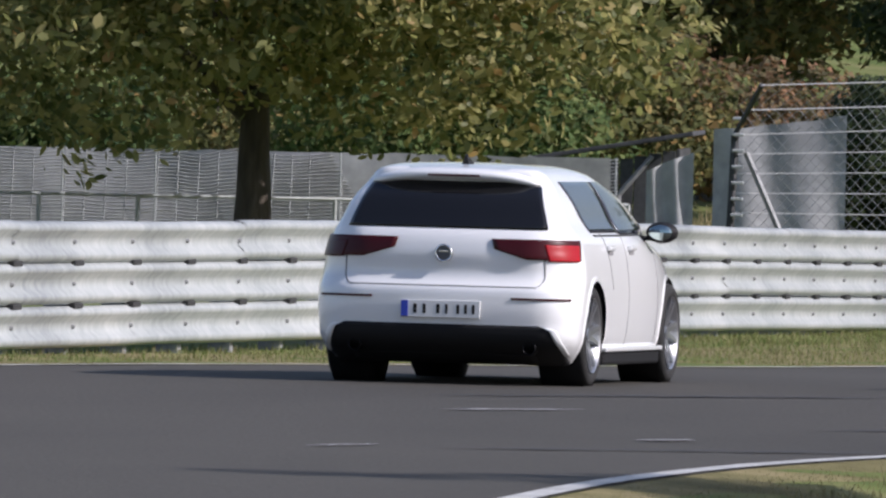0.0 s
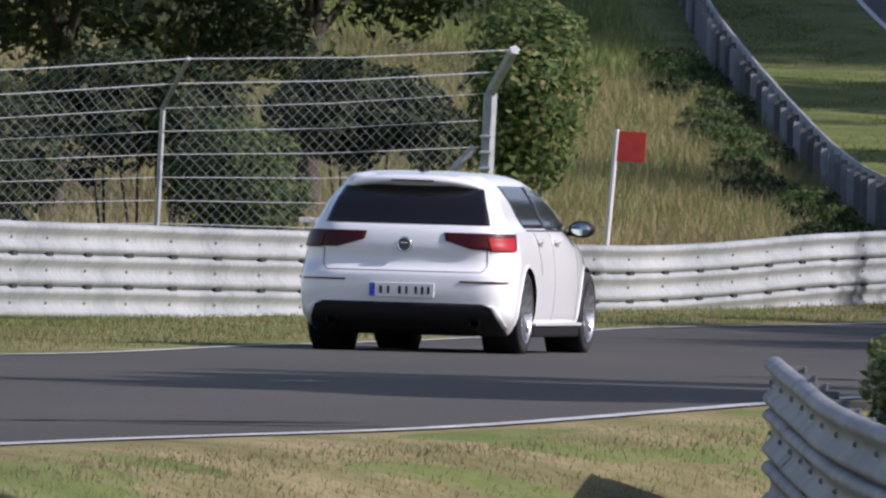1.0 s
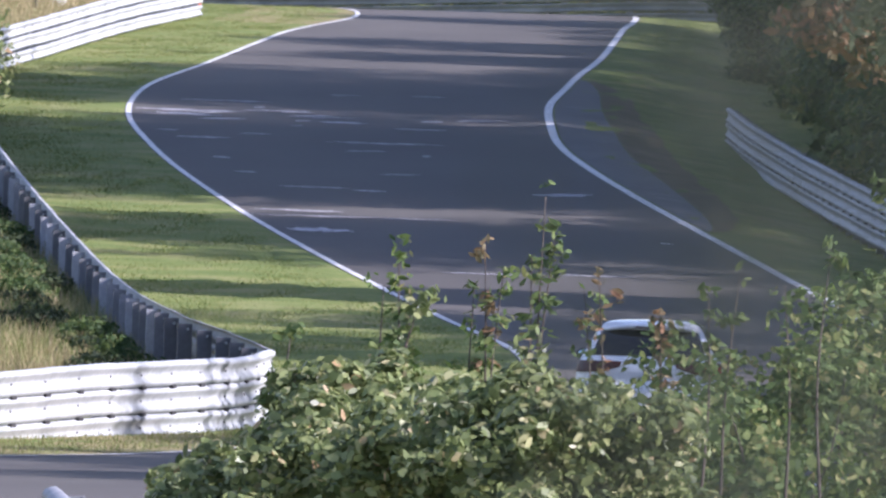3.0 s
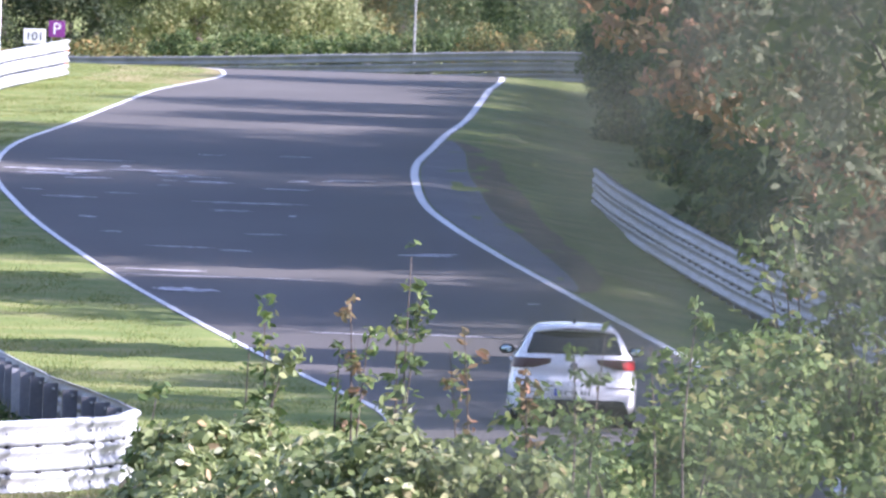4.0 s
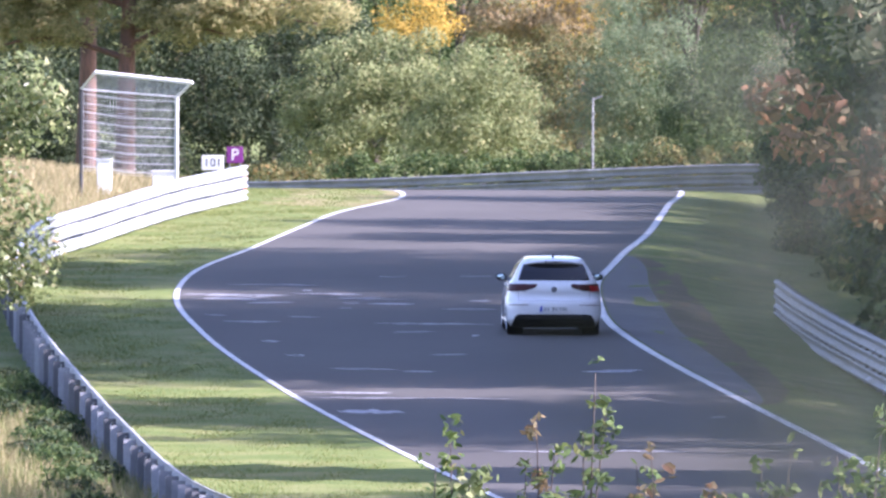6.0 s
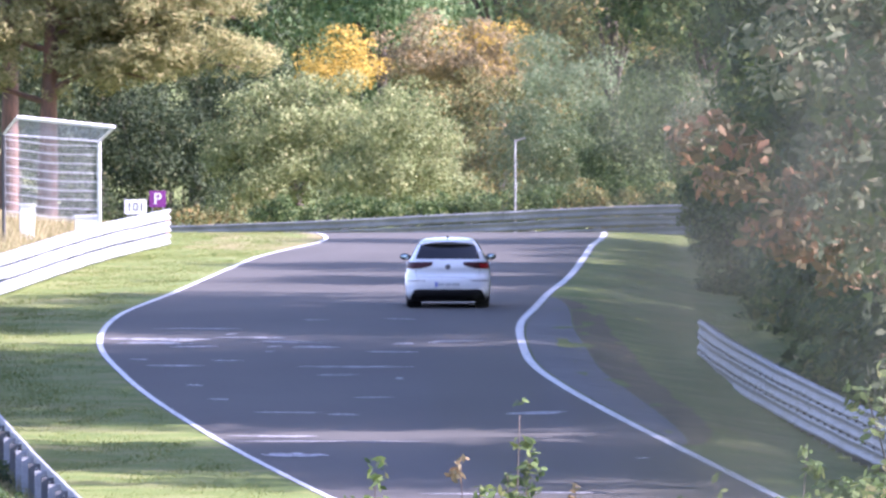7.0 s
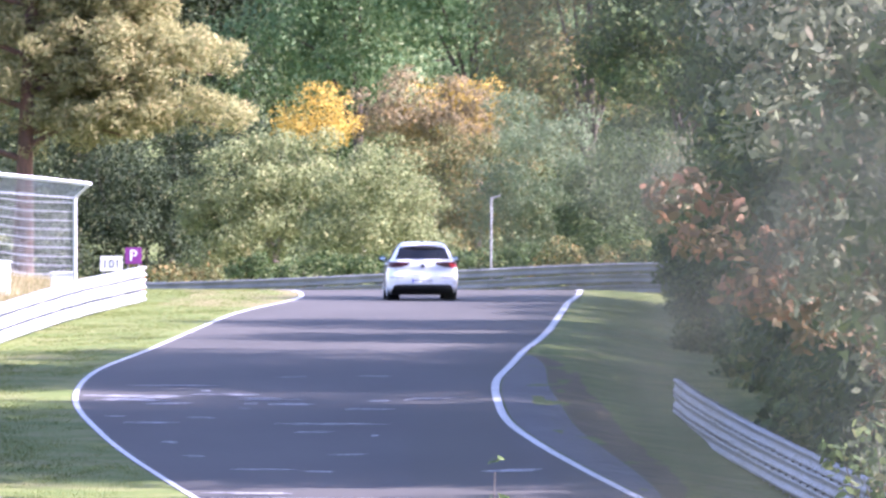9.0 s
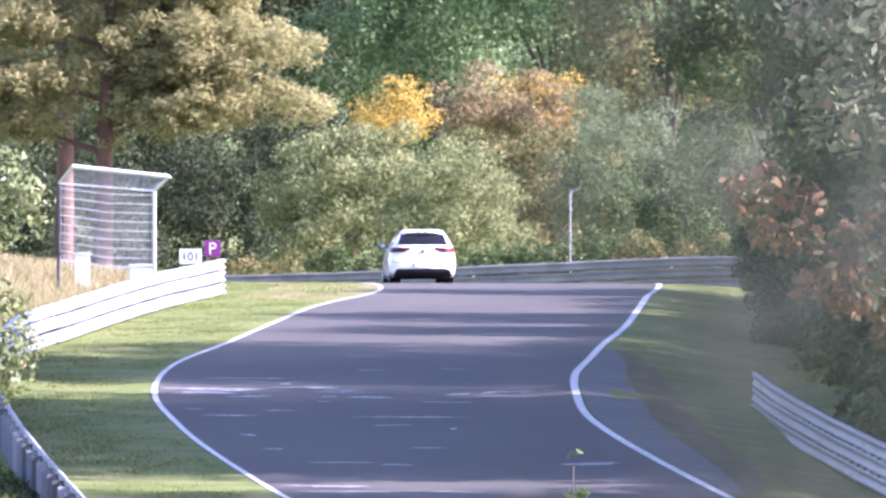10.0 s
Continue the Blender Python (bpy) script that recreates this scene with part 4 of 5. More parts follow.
def cage():
    """The marshal post's steel frame with taut wires and a leaning top."""
    ob = tagged(new("wire_screen"), "galvanised wire screen with a leaning top on steel posts", "screen")
    a, b = spot(-820, -103, 478), spot(-651, -90, 478)
    ga, gb = (Vector((p.x, p.y, float(ground_z(p.x, p.y)) - 0.2)) for p in (a, b))
    ta, tb = spot(-796, -133, 477), spot(-624, -115, 477)
    part("post", rods([(ga, a)], 0.045, 6), ob, "", SHED_DARK)
    part("post", rods([(gb, b)], 0.045, 6), ob, "", BRIGHT_WIRE)
    part("arm", rods([(a, ta)], 0.03, 5), ob, "", BRIGHT_WIRE)
    part("arm", rods([(b, tb)], 0.035, 5), ob, "", BRIGHT_WIRE)
    part("top_rail", rods([(ta, tb)], 0.05, 6), ob, "", WHITE_BOARD)
    part("top_rail", rods([(a, b)], 0.02, 5), ob, "", BRIGHT_WIRE)
    for k in range(9):
        s = 0.35 + 0.65 * k / 8.5
        p, q = ga.lerp(a, s), gb.lerp(b, s)
        m = p.lerp(q, 0.5) - Vector((0, 0, 0.06))
        part("wire", rods([(p, m), (m, q)], 0.016, 4), ob, "", BRIGHT_WIRE)
    lines = []
    for k in range(34):
        s = k / 33
        lines.append((ga.lerp(gb, s).lerp(a.lerp(b, s), 0.3), a.lerp(b, s)))
        lines.append((a.lerp(b, s), ta.lerp(tb, s)))
    tagged(part("wire_mesh", rods(lines, 0.007, 3), ob, "", BRIGHT_WIRE), kind="stuff")
    return ob


cage()


def white_box(u, v, d, w, h):
    p = spot(u, v, d)
    g = float(ground_z(p.x, p.y))
    ob = tagged(new("cabinet"), "plain white equipment box behind the guard rail", "box", "white boxes")
    ob.location = (p.x, p.y, g)
    part("body", box_bm(w, 0.4, p.z - g + 0.02, (0, 0, (p.z - g) / 2), 0.02), ob, "", WHITE_BOARD)
    part("lid", box_bm(w + 0.05, 0.45, 0.05, (0, 0, p.z - g + 0.03), 0.015), ob, "", WHITE_BOARD)


white_box(-672, 44, 482, 0.58, 0.5)
white_box(-779, 24, 486, 0.34, 0.4)


def far_pole():
    p = spot(85, -92, 574)
    g = float(ground_z(p.x, p.y)) - 0.2
    ob = tagged(new("lamp_post"), "thin grey pole with a short arm", "pole")
    ob.location = (p.x, p.y, g)
    part("pole", rods([((0, 0, 0), (0, 0, p.z - g))], 0.03, 8), ob, "", STEEL_DULL)
    part("arm", rods([((0, 0, p.z - g - 0.05), (0.28, 0, p.z - g + 0.05))], 0.025, 6), ob, "", STEEL_DULL)


far_pole()
cap = spot(-534, 45, 490)
tagged(new("end_cap", mesh_of("end_cap", *(lambda bm: ([v.co.copy() for v in bm.verts], [[v.index for v in f.verts] for f in bm.faces]))(box_bm(0.10, 0.16, 0.86, (-7.24, 490.2, float(ground_z(-7.3, 490)) + 0.44), 0.03)), SIGN_ORANGE)),
       "orange end cap on the guard rail", "end cap")

# ---- worn paint, seams and paving on the road ----
def flat_strip(name, label, x0, y0, x1, y1, width, material, seed, category="road marking", lift=0.018):
    rg = random.Random(seed)
    n = 14
    vs = []
    for k in range(n + 1):
        s = k / n
        x, y = x0 + (x1 - x0) * s, y0 + (y1 - y0) * s
        e = 0.15 + 0.85 * min(1, 4 * s, 4 * (1 - s))
        w = width * e * rg.uniform(0.55, 1.25)
        y += rg.uniform(-0.2, 0.2) * width
        for o in (-0.5, 0.5):
            vs.append((x, y + o * w, float(height_road(y + o * w)) + lift))
    return tagged(new(name, mesh_of(name, vs, grid_faces(n + 1, 2), material)), label, category, kind="structure")


MARKS = [(-250, -190, 2.5, 264, 0.5), (-382, -255, 2.5, 256, 0.4), (-365, -245, 2.5, 332, 1.6), (-430, -60, 2.5, 306, 0.35), (-430, -320, 2.5, 296, 0.35), (-640, -440, 2.5, 118, 0.9), (-625, -480, 2.5, 126, 0.7), (-560, -395, 2.5, 102, 0.5),
         (-455, -395, 2.5, 162, 0.4), (-300, -90, 2.5, 178, 0.6), (-380, -240, 2.5, 132, 0.4), (-500, -465, 2.5, 204, 0.5), (-150, -90, 2.5, 98, 0.4), (-460, -420, 2.5, 230, 0.4), (-90, 70, 2.5, 410, 0.5), (100, 260, 2.5, 414, 0.5), (-600, -560, 2.5, 155, 0.4)]
for k, (u0, u1, t, y, w) in enumerate(MARKS):
    v = 571 + (y - 441) - 0.0305 * (u0 + 215)
    ys = np.arange(262, 520, 0.5)
    vv = 150 + REACH * (EYE_Z - height_road(ys)) / ys
    d0 = float(np.interp(-v, -vv, ys))
    flat_strip("chalk_mark", "faded pale lettering stroke on the asphalt", d0 * u0 / REACH, d0, d0 * u1 / REACH, d0 - 0.3, w * 1.0, CHALK, k)
for k, (x0, y0, x1, y1, w) in enumerate([(-7.6, 118.5, -4.9, 121.5, 0.35), (-6.6, 119, -4.6, 120.5, 0.25), (-9.0, 109, -6.4, 111.5, 0.3), (-10.5, 126, -7.6, 129, 0.3)]):
    flat_strip("tar_seam", "dark sealed crack in the asphalt", x0, y0, x1, y1, w, TAR_AND_SLOT, 40 + k, "road seam", 0.016)
for k, (x0, y0, x1, y1, w) in enumerate([(-10.0, 122, -9.2, 123, 0.3), (-8.2, 113.5, -7.9, 114, 0.4), (-9.6, 108.5, -9.3, 109.5, 0.4), (-6.2, 134, -5.8, 134.6, 0.4)]):
    flat_strip("chalk_mark", "faded pale scuff on the asphalt", x0, y0, x1, y1, w, CHALK, 60 + k)
rg = random.Random(77)
for k in range(26):
    d0 = rg.choice((rg.uniform(372, 400), rg.uniform(385, 394), rg.uniform(330, 420)))
    xa = float(edge_left(d0)) + rg.uniform(0.5, 6.5)
    flat_strip("chalk_mark", "faded pale lettering stroke on the asphalt", xa, d0, xa + rg.uniform(0.15, 1.1), d0 + rg.uniform(-0.3, 0.3), rg.uniform(0.35, 0.9), CHALK, 100 + k)
ys = np.arange(338, 424, 1.5)
ap = []
for y in ys:
    w = 1.15 * math.sin(math.pi * (y - 338) / 86) ** 0.6
    for s in (0.0, 0.5, 1.0):
        ap.append((float(edge_right(y)) + 0.04 + s * w, y, float(ground_z(float(edge_right(y)) + 0.04 + s * w, y)) + 0.016 - 0.004 * s))
tagged(new("paved_apron", mesh_of("paved_apron", ap, grid_faces(len(ys), 3), APRON)), "dusty paved strip outside the edge line", "paving", kind="structure")

eb = []
for y in ys:
    w = 0.95 * math.sin(math.pi * (y - 338) / 86) ** 0.5
    for s in (0.0, 0.35, 0.7, 1.0):
        x = float(edge_right(y)) + 0.06 + 1.15 * math.sin(math.pi * (y - 338) / 86) ** 0.6 + s * w * (1 + 0.25 * noise.noise((y * 0.2, s, 0)))
        eb.append((x, y, float(ground_z(x, y)) + 0.010))
tagged(new("bare_earth", mesh_of("bare_earth", eb, grid_faces(len(ys), 4), EARTH)), "worn brown earth beside the paved strip", "earth", kind="structure")



def verge_sheet(name, label, edge, way, y0, y1, wide):
    """Dry, worn turf beside the road, with a ragged outer edge."""
    vs, ys = [], np.arange(y0, y1, 1.5)
    for y in ys:
        end = wide * (0.85 + 0.3 * noise.noise((y * 0.15, 2, 5)))
        for s in np.linspace(0, 1, 12):
            x = float(edge(y)) + way * (0.03 + s * end)
            vs.append((x, y, float(ground_z(x, y)) + 0.006 + 0.016 * noise.noise((x * 1.5, y * 0.4, 1)) * min(1, 5 * s)))
    return tagged(new(name, mesh_of(name, vs, grid_faces(len(ys), 12), DRY_TURF)), label, "turf", kind="structure")


verge_sheet("dry_verge", "worn brown and olive turf inside the near bend", edge_right, 1, 78, 136, 8)
verge_sheet("dry_verge", "worn olive turf between road and guard rail", edge_left, -1, 112, 232, 4)
verge_sheet("dry_verge", "sun-bleached yellow turf at the crest of the road", edge_left, -1, 482, 534, 3.2)

# ---- plants ----
def place(right, down, dist):
    """A spot named as the eye sees it: aim to the right, aim down, distance."""
    return dist * math.sin(right / REACH), dist * math.cos(right / REACH), EYE_Z - dist * (down - 150) / REACH


def leaf_cloud(blobs, count, size, material, seed, clump=0.35, per=26, name="crown", narrow=0.42, hang=0.0, round_leaf=False):
    """Leaves on rounded sprays that cover ellipsoids (x, y, z, rx, ry, rz); each leaf a blade of its own."""
    rg = np.random.default_rng(seed)
    b = np.array(blobs, float)
    area = b[:, 3] * b[:, 5] + b[:, 4] * b[:, 5] + b[:, 3] * b[:, 4]
    lobe = clump * 1.5
    nl = int(np.clip(2.6 * area.sum() / lobe ** 2, 5 * len(b), max(5, count // per)))
    pick = rg.choice(len(b), nl, p=area / area.sum())
    unit = lambda v: v / (np.linalg.norm(v, axis=1)[:, None] + 1e-9)
    d = unit(rg.normal(size=(nl, 3)) + np.array((0, 0, 0.25)))
    rad = (1 - 0.5 * rg.random(nl) ** 1.8) * (1 + 0.14 * rg.normal(size=nl))
    cc = b[pick, :3] + d * b[pick, 3:] * rad[:, None]
    small = np.minimum(1.0, b[pick, 5] * 1.1 / lobe)
    big = lobe * small * rg.uniform(0.45, 1.25, nl)
    i = rg.choice(nl, count, p=big ** 2 / (big ** 2).sum())
    out = unit(rg.normal(size=(count, 3)) + 0.55 * d[i] + np.array((0, 0, 0.3)))
    p = cc[i] + out * (big[i] * (1.12 - 0.75 * rg.random(count) ** 1.7))[:, None] * np.array((1, 1, 0.72))
    n = unit(out * 0.9 + (0.6 if round_leaf else 0.42) * rg.normal(size=(count, 3)) + np.array((0, 0, 0.2)))
    a = rg.normal(size=(count, 3))
    a[:, 2] = a[:, 2] * 0.6 - hang
    a = unit(a - n * (a * n).sum(1)[:, None])
    w = np.cross(n, a)
    s = size * rg.uniform(0.55, 1.35, count)[:, None]
    k = narrow * rg.uniform(0.8, 1.25, count)[:, None]
    if round_leaf:
        q = np.stack([p - a * s, p - a * s * 0.35 + w * s * k, p + a * s * 0.30 + w * s * k * 0.9 + n * s * 0.10, p + a * s, p + a * s * 0.30 - w * s * k * 0.9 + n * s * 0.10, p - a * s * 0.35 - w * s * k], axis=1)
        return quads(name, q, material)
    q = np.stack([p - a * s, p + a * s * 0.75 + w * s * k * 1.25, p + a * s * 0.75 - w * s * k * 1.25], axis=1)
    return quads(name, q, material)


def limb_mesh(name, pts, r0, r1, material, sides=9, rough=0.12):
    path = smooth_path(pts, max(0.15, np.linalg.norm(np.array(pts[-1]) - np.array(pts[0])) / 14))
    n, vs = len(path), []
    for i, q in enumerate(path):
        t = Vector(path[min(i + 1, n - 1)] - path[max(i - 1, 0)]).normalized()
        e = t.orthogonal().normalized()
        f = t.cross(e)
        r = r0 + (r1 - r0) * (i / (n - 1)) ** 0.8
        for k in range(sides):
            an = 2 * math.pi * k / sides
            rr = r * (1 + rough * noise.noise((q[0] * 3 + k, q[1] * 3, q[2] * 2)))
            vs.append(Vector(q) + e * rr * math.cos(an) + f * rr * math.sin(an))
    fs = [(i * sides + k, i * sides + (k + 1) % sides, (i + 1) * sides + (k + 1) % sides, (i + 1) * sides + k) for i in range(n - 1) for k in range(sides)]
    fs.append(tuple(range((n - 1) * sides, n * sides)))
    return mesh_of(name, vs, fs, material)


def tree(label, x, y, top, crown_from, spread, trunk, count, leaf, material, seed, bark=BARK, lean=0.0, extra=(), clump=0.4, deep=None, kind="tree", limbs=5, group="", narrow=0.42, hang=0.0, round_leaf=False):
    """A trunk with limbs and a crown of leaf clumps. top and crown_from are heights in the world."""
    rg = random.Random(seed)
    foot = float(ground_z(x, y)) - 0.1
    ob = tagged(new(kind), label, kind, group)
    ob.location = (x, y, foot)
    mid = (crown_from + top) / 2 - foot
    high = top - foot
    deep = deep or spread
    fork = max(0.4, crown_from - foot + 0.15 * (top - crown_from))
    part("trunk", limb_mesh("trunk", [(0, 0, -0.2), (lean * 0.3, 0, fork * 0.5), (lean * 0.6, 0, fork), (lean, 0.1, high * 0.86)], trunk, trunk * 0.22, bark), ob)
    blobs = [(lean, 0, mid, spread * 0.75, deep * 0.75, (top - crown_from) * 0.42)]
    for k in range(limbs):
        an = 2 * math.pi * (k + rg.random() * 0.6) / limbs
        rr = spread * rg.uniform(0.45, 0.8)
        bx, by, bz = lean + rr * math.cos(an), rr * math.sin(an) * deep / spread, (crown_from - foot) + (top - crown_from) * rg.uniform(0.25, 0.85)
        part("limb", limb_mesh("limb", [(lean * 0.5, 0, fork * rg.uniform(0.75, 1.0)), (bx * 0.5, by * 0.5, (fork + bz) / 2 + 0.2), (bx, by, bz)], trunk * 0.42, trunk * 0.08, bark, 7), ob)
        blobs.append((bx, by, bz, spread * rg.uniform(0.3, 0.5), deep * rg.uniform(0.3, 0.5), (top - crown_from) * rg.uniform(0.16, 0.26)))
    blobs += [(a - x, b - y, c - foot, d, e, f) for a, b, c, d, e, f in extra]
    part("crown", leaf_cloud(blobs, count, leaf, material, seed, clump, narrow=narrow, hang=hang, round_leaf=round_leaf), ob)
    return ob


def shrub(label, spots, count, leaf, material, seed, clump=0.3, kind="bush", stems=6, group="", narrow=0.42, shoots=0):
    """A bush of leafy masses: spots of (x, y, z, rx, ry, rz) in the world, on stems from the ground."""
    rg = random.Random(seed)
    x, y = spots[0][0], spots[0][1]
    foot = float(ground_z(x, y)) - 0.05
    ob = tagged(new(kind), label, kind, group)
    ob.location = (x, y, foot)
    loc = [(a - x, b - y, c - foot, d, e, f) for a, b, c, d, e, f in spots]
    for k in range(stems):
        s = loc[k % len(loc)]
        ends = (s[0] + rg.uniform(-0.5, 0.5) * s[3], s[1] + rg.uniform(-0.3, 0.3) * s[4], s[2] + rg.uniform(0, 0.8) * s[5])
        gz = float(ground_z(x + s[0], y + s[1])) - foot
        part("stem", limb_mesh("stem", [(s[0] * 0.8, s[1] * 0.8, gz - 0.15), ((s[0] * 0.9 + ends[0]) / 2, ends[1], (gz + ends[2]) / 2), ends], 0.028, 0.007, BARK, 6), ob)
    part("foliage", leaf_cloud(loc, count, leaf, material, seed, clump, name="foliage", narrow=narrow, round_leaf=leaf < 0.06), ob)
    for k in range(shoots):
        s = loc[rg.randrange(len(loc) // 2, len(loc))]
        bx, by, bz = s[0] + rg.uniform(-0.7, 0.7) * s[3], s[1], s[2] + 0.4 * s[5]
        tx, tz = bx + rg.uniform(-0.25, 0.25), s[2] + s[5] + rg.uniform(0.15, 0.55)
        part("stem", limb_mesh("stem", [(bx, by, bz), ((bx + tx) / 2 + 0.05, by, (bz + tz) / 2), (tx, by, tz)], 0.010, 0.003, BARK, 5), ob)
        part("foliage", leaf_cloud([(bx + (tx - bx) * q, by, bz + (tz - bz) * q, 0.05, 0.05, 0.09) for q in (0.4, 0.65, 0.85, 1.0)], 70, leaf, material, seed * 31 + k, 0.06, per=8, name="foliage", narrow=narrow, round_leaf=leaf < 0.06), ob)
    return ob


# --- beyond the outer rail, first bend ---
WOOD = "roadside trees"
x, y, z = place(-3285, 700, 200)
tree("broad oak with a dark trunk and hanging green leaves", x, y, 4.2, 0.75, 3.6, 0.24, 30000, 0.075, LEAF_OAK, 11, round_leaf=True, clump=0.3, extra=[(x, y - 1.6, 1.75, 2.2, 0.8, 0.8), (x + 0.3, y - 1.8, 2.6, 3.0, 0.8, 0.9), (x - 1.8, y - 0.5, 1.35, 1.3, 1, 0.75), (x + 1.6, y - 0.5, 1.35, 1.5, 1, 0.6), (x + 3.2, y, 1.7, 1.2, 1, 0.7), (x - 3.2, y, 1.6, 1.2, 1, 0.8)], group=WOOD)
# The darkest trees and bushes here carry their shade in the leaf colour
for k, (u, v, d, w, h, m) in enumerate([(-3900, 450, 250, 3.4, 3.0, LEAF_OLIVE), (-3000, 430, 262, 3.2, 3.0, LEAF_MID), (-2480, 400, 258, 2.4, 3.2, LEAF_OLIVE), (-2050, 330, 252, 2.3, 3.0, LEAF_SHADED), (-1600, 330, 256, 2.1, 3.0, LEAF_SHADED), (-1850, 420, 262, 2.2, 3.2, LEAF_SHADED)]):
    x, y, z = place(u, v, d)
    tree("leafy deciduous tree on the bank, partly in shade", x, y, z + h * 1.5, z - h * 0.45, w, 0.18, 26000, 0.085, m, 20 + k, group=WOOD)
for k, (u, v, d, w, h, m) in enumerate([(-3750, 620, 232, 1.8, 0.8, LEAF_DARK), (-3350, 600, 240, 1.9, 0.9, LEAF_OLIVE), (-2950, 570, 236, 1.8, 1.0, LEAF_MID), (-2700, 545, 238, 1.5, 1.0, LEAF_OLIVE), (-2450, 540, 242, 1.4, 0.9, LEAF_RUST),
                                        (-2180, 620, 236, 0.7, 0.8, LEAF_SHADED), (-1900, 520, 238, 0.9, 0.6, LEAF_SHADED), (-1720, 640, 234, 0.35, 0.6, LEAF_DARK), (-1480, 520, 236, 0.8, 0.55, LEAF_SHADED), (-1215, 500, 246, 0.4, 1.0, LEAF_MID)]):
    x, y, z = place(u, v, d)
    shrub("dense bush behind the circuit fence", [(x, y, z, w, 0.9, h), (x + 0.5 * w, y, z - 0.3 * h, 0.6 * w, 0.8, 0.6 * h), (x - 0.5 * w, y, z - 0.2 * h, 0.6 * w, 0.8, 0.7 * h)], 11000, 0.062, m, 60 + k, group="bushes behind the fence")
# --- left of the climbing road ---
x, y, z = place(-1190, 0, 322)
tree("slim leafy tree beside the guard rail", x, y, z + 3.2, z - 2.9, 1.0, 0.05, 18000, 0.07, LEAF_BRAMBLE, 41, extra=[(x + 2.2, y - 1, z - 1.9, 0.45, 0.5, 0.5), (x + 2.6, y - 1, z - 1.85, 0.4, 0.5, 0.45), (x + 1.9, y - 1, z - 2.1, 0.6, 0.5, 0.4), (x + 2.3, y - 1, z + 0.3, 0.6, 0.6, 0.9), (x + 1.7, y - 1, z - 0.6, 0.9, 0.5, 1.0), (x + 1.2, y, z - 1.3, 0.7, 0.5, 0.7)], group=WOOD)
# --- weeds in the lee of the climbing rail ---
rg = random.Random(31)
for k in range(22):
    y = 246 + 4.6 * k
    x = float(np.interp(y, [q[1] for q in OUTER[9:]], [q[0] for q in OUTER[9:]])) - rg.uniform(0.5, 1.3)
    g0, w = float(ground_z(x, y)), rg.uniform(0.25, 0.5)
    # Every other weed gets the darker leaf, shade put into its colour
    shrub("low green weeds in the shade of the guard rail", [(x, y, g0 + 0.12, w, 1.6, rg.uniform(0.10, 0.24)), (x - 0.6 * w, y + 1.5, g0 + 0.05, w * 0.8, 1.4, rg.uniform(0.06, 0.16))], 2600, 0.045, (LEAF_DARK, LEAF_SHADED)[k % 2], 500 + k, 0.14, group="weeds", stems=2)
# --- the pine and the wood behind the crest ---
def pine(x, y, top, crown_from, lean, seed):
    foot = float(ground_z(x, y)) - 0.1
    ob = tagged(new("pine_tree"), "tall pine with reddish bark and tufted needles", "pine tree", "pines")
    ob.location = (x, y, foot)
    rg = random.Random(seed)
    part("trunk", limb_mesh("trunk", [(0, 0, -0.2), (0.1, 0, (top - foot) * 0.4), (lean * 0.5, 0, (top - foot) * 0.75), (lean, 0, top - foot)], 0.34, 0.10, PINE_BARK), ob)
    for k in range(20):
        h = (crown_from - foot) + (top - crown_from) * k / 20
        reach = rg.uniform(3.2, 6.6) * (1 - 0.3 * k / 20)
        an = rg.uniform(-0.75, 0.75) if k % 4 else math.pi - rg.uniform(-0.5, 0.5)
        end = (reach * math.cos(an), reach * math.sin(an) * 0.6, h + rg.uniform(-0.2, 0.6))
        part("limb", limb_mesh("limb", [(0.1, 0, h - 0.3), (end[0] * 0.5, end[1] * 0.5, h + 0.25), end], 0.10, 0.02, PINE_BARK, 6), ob)
        blobs = [(end[0] * q, end[1] * q, h + 0.15 + rg.uniform(-0.1, 0.5), 1.25, 1.1, 0.55) for q in (0.35, 0.55, 0.75, 0.95)]
        part("crown", leaf_cloud(blobs, 7000, 0.12, NEEDLE, seed * 50 + k, 0.24, per=45, narrow=0.16), ob)
    return ob


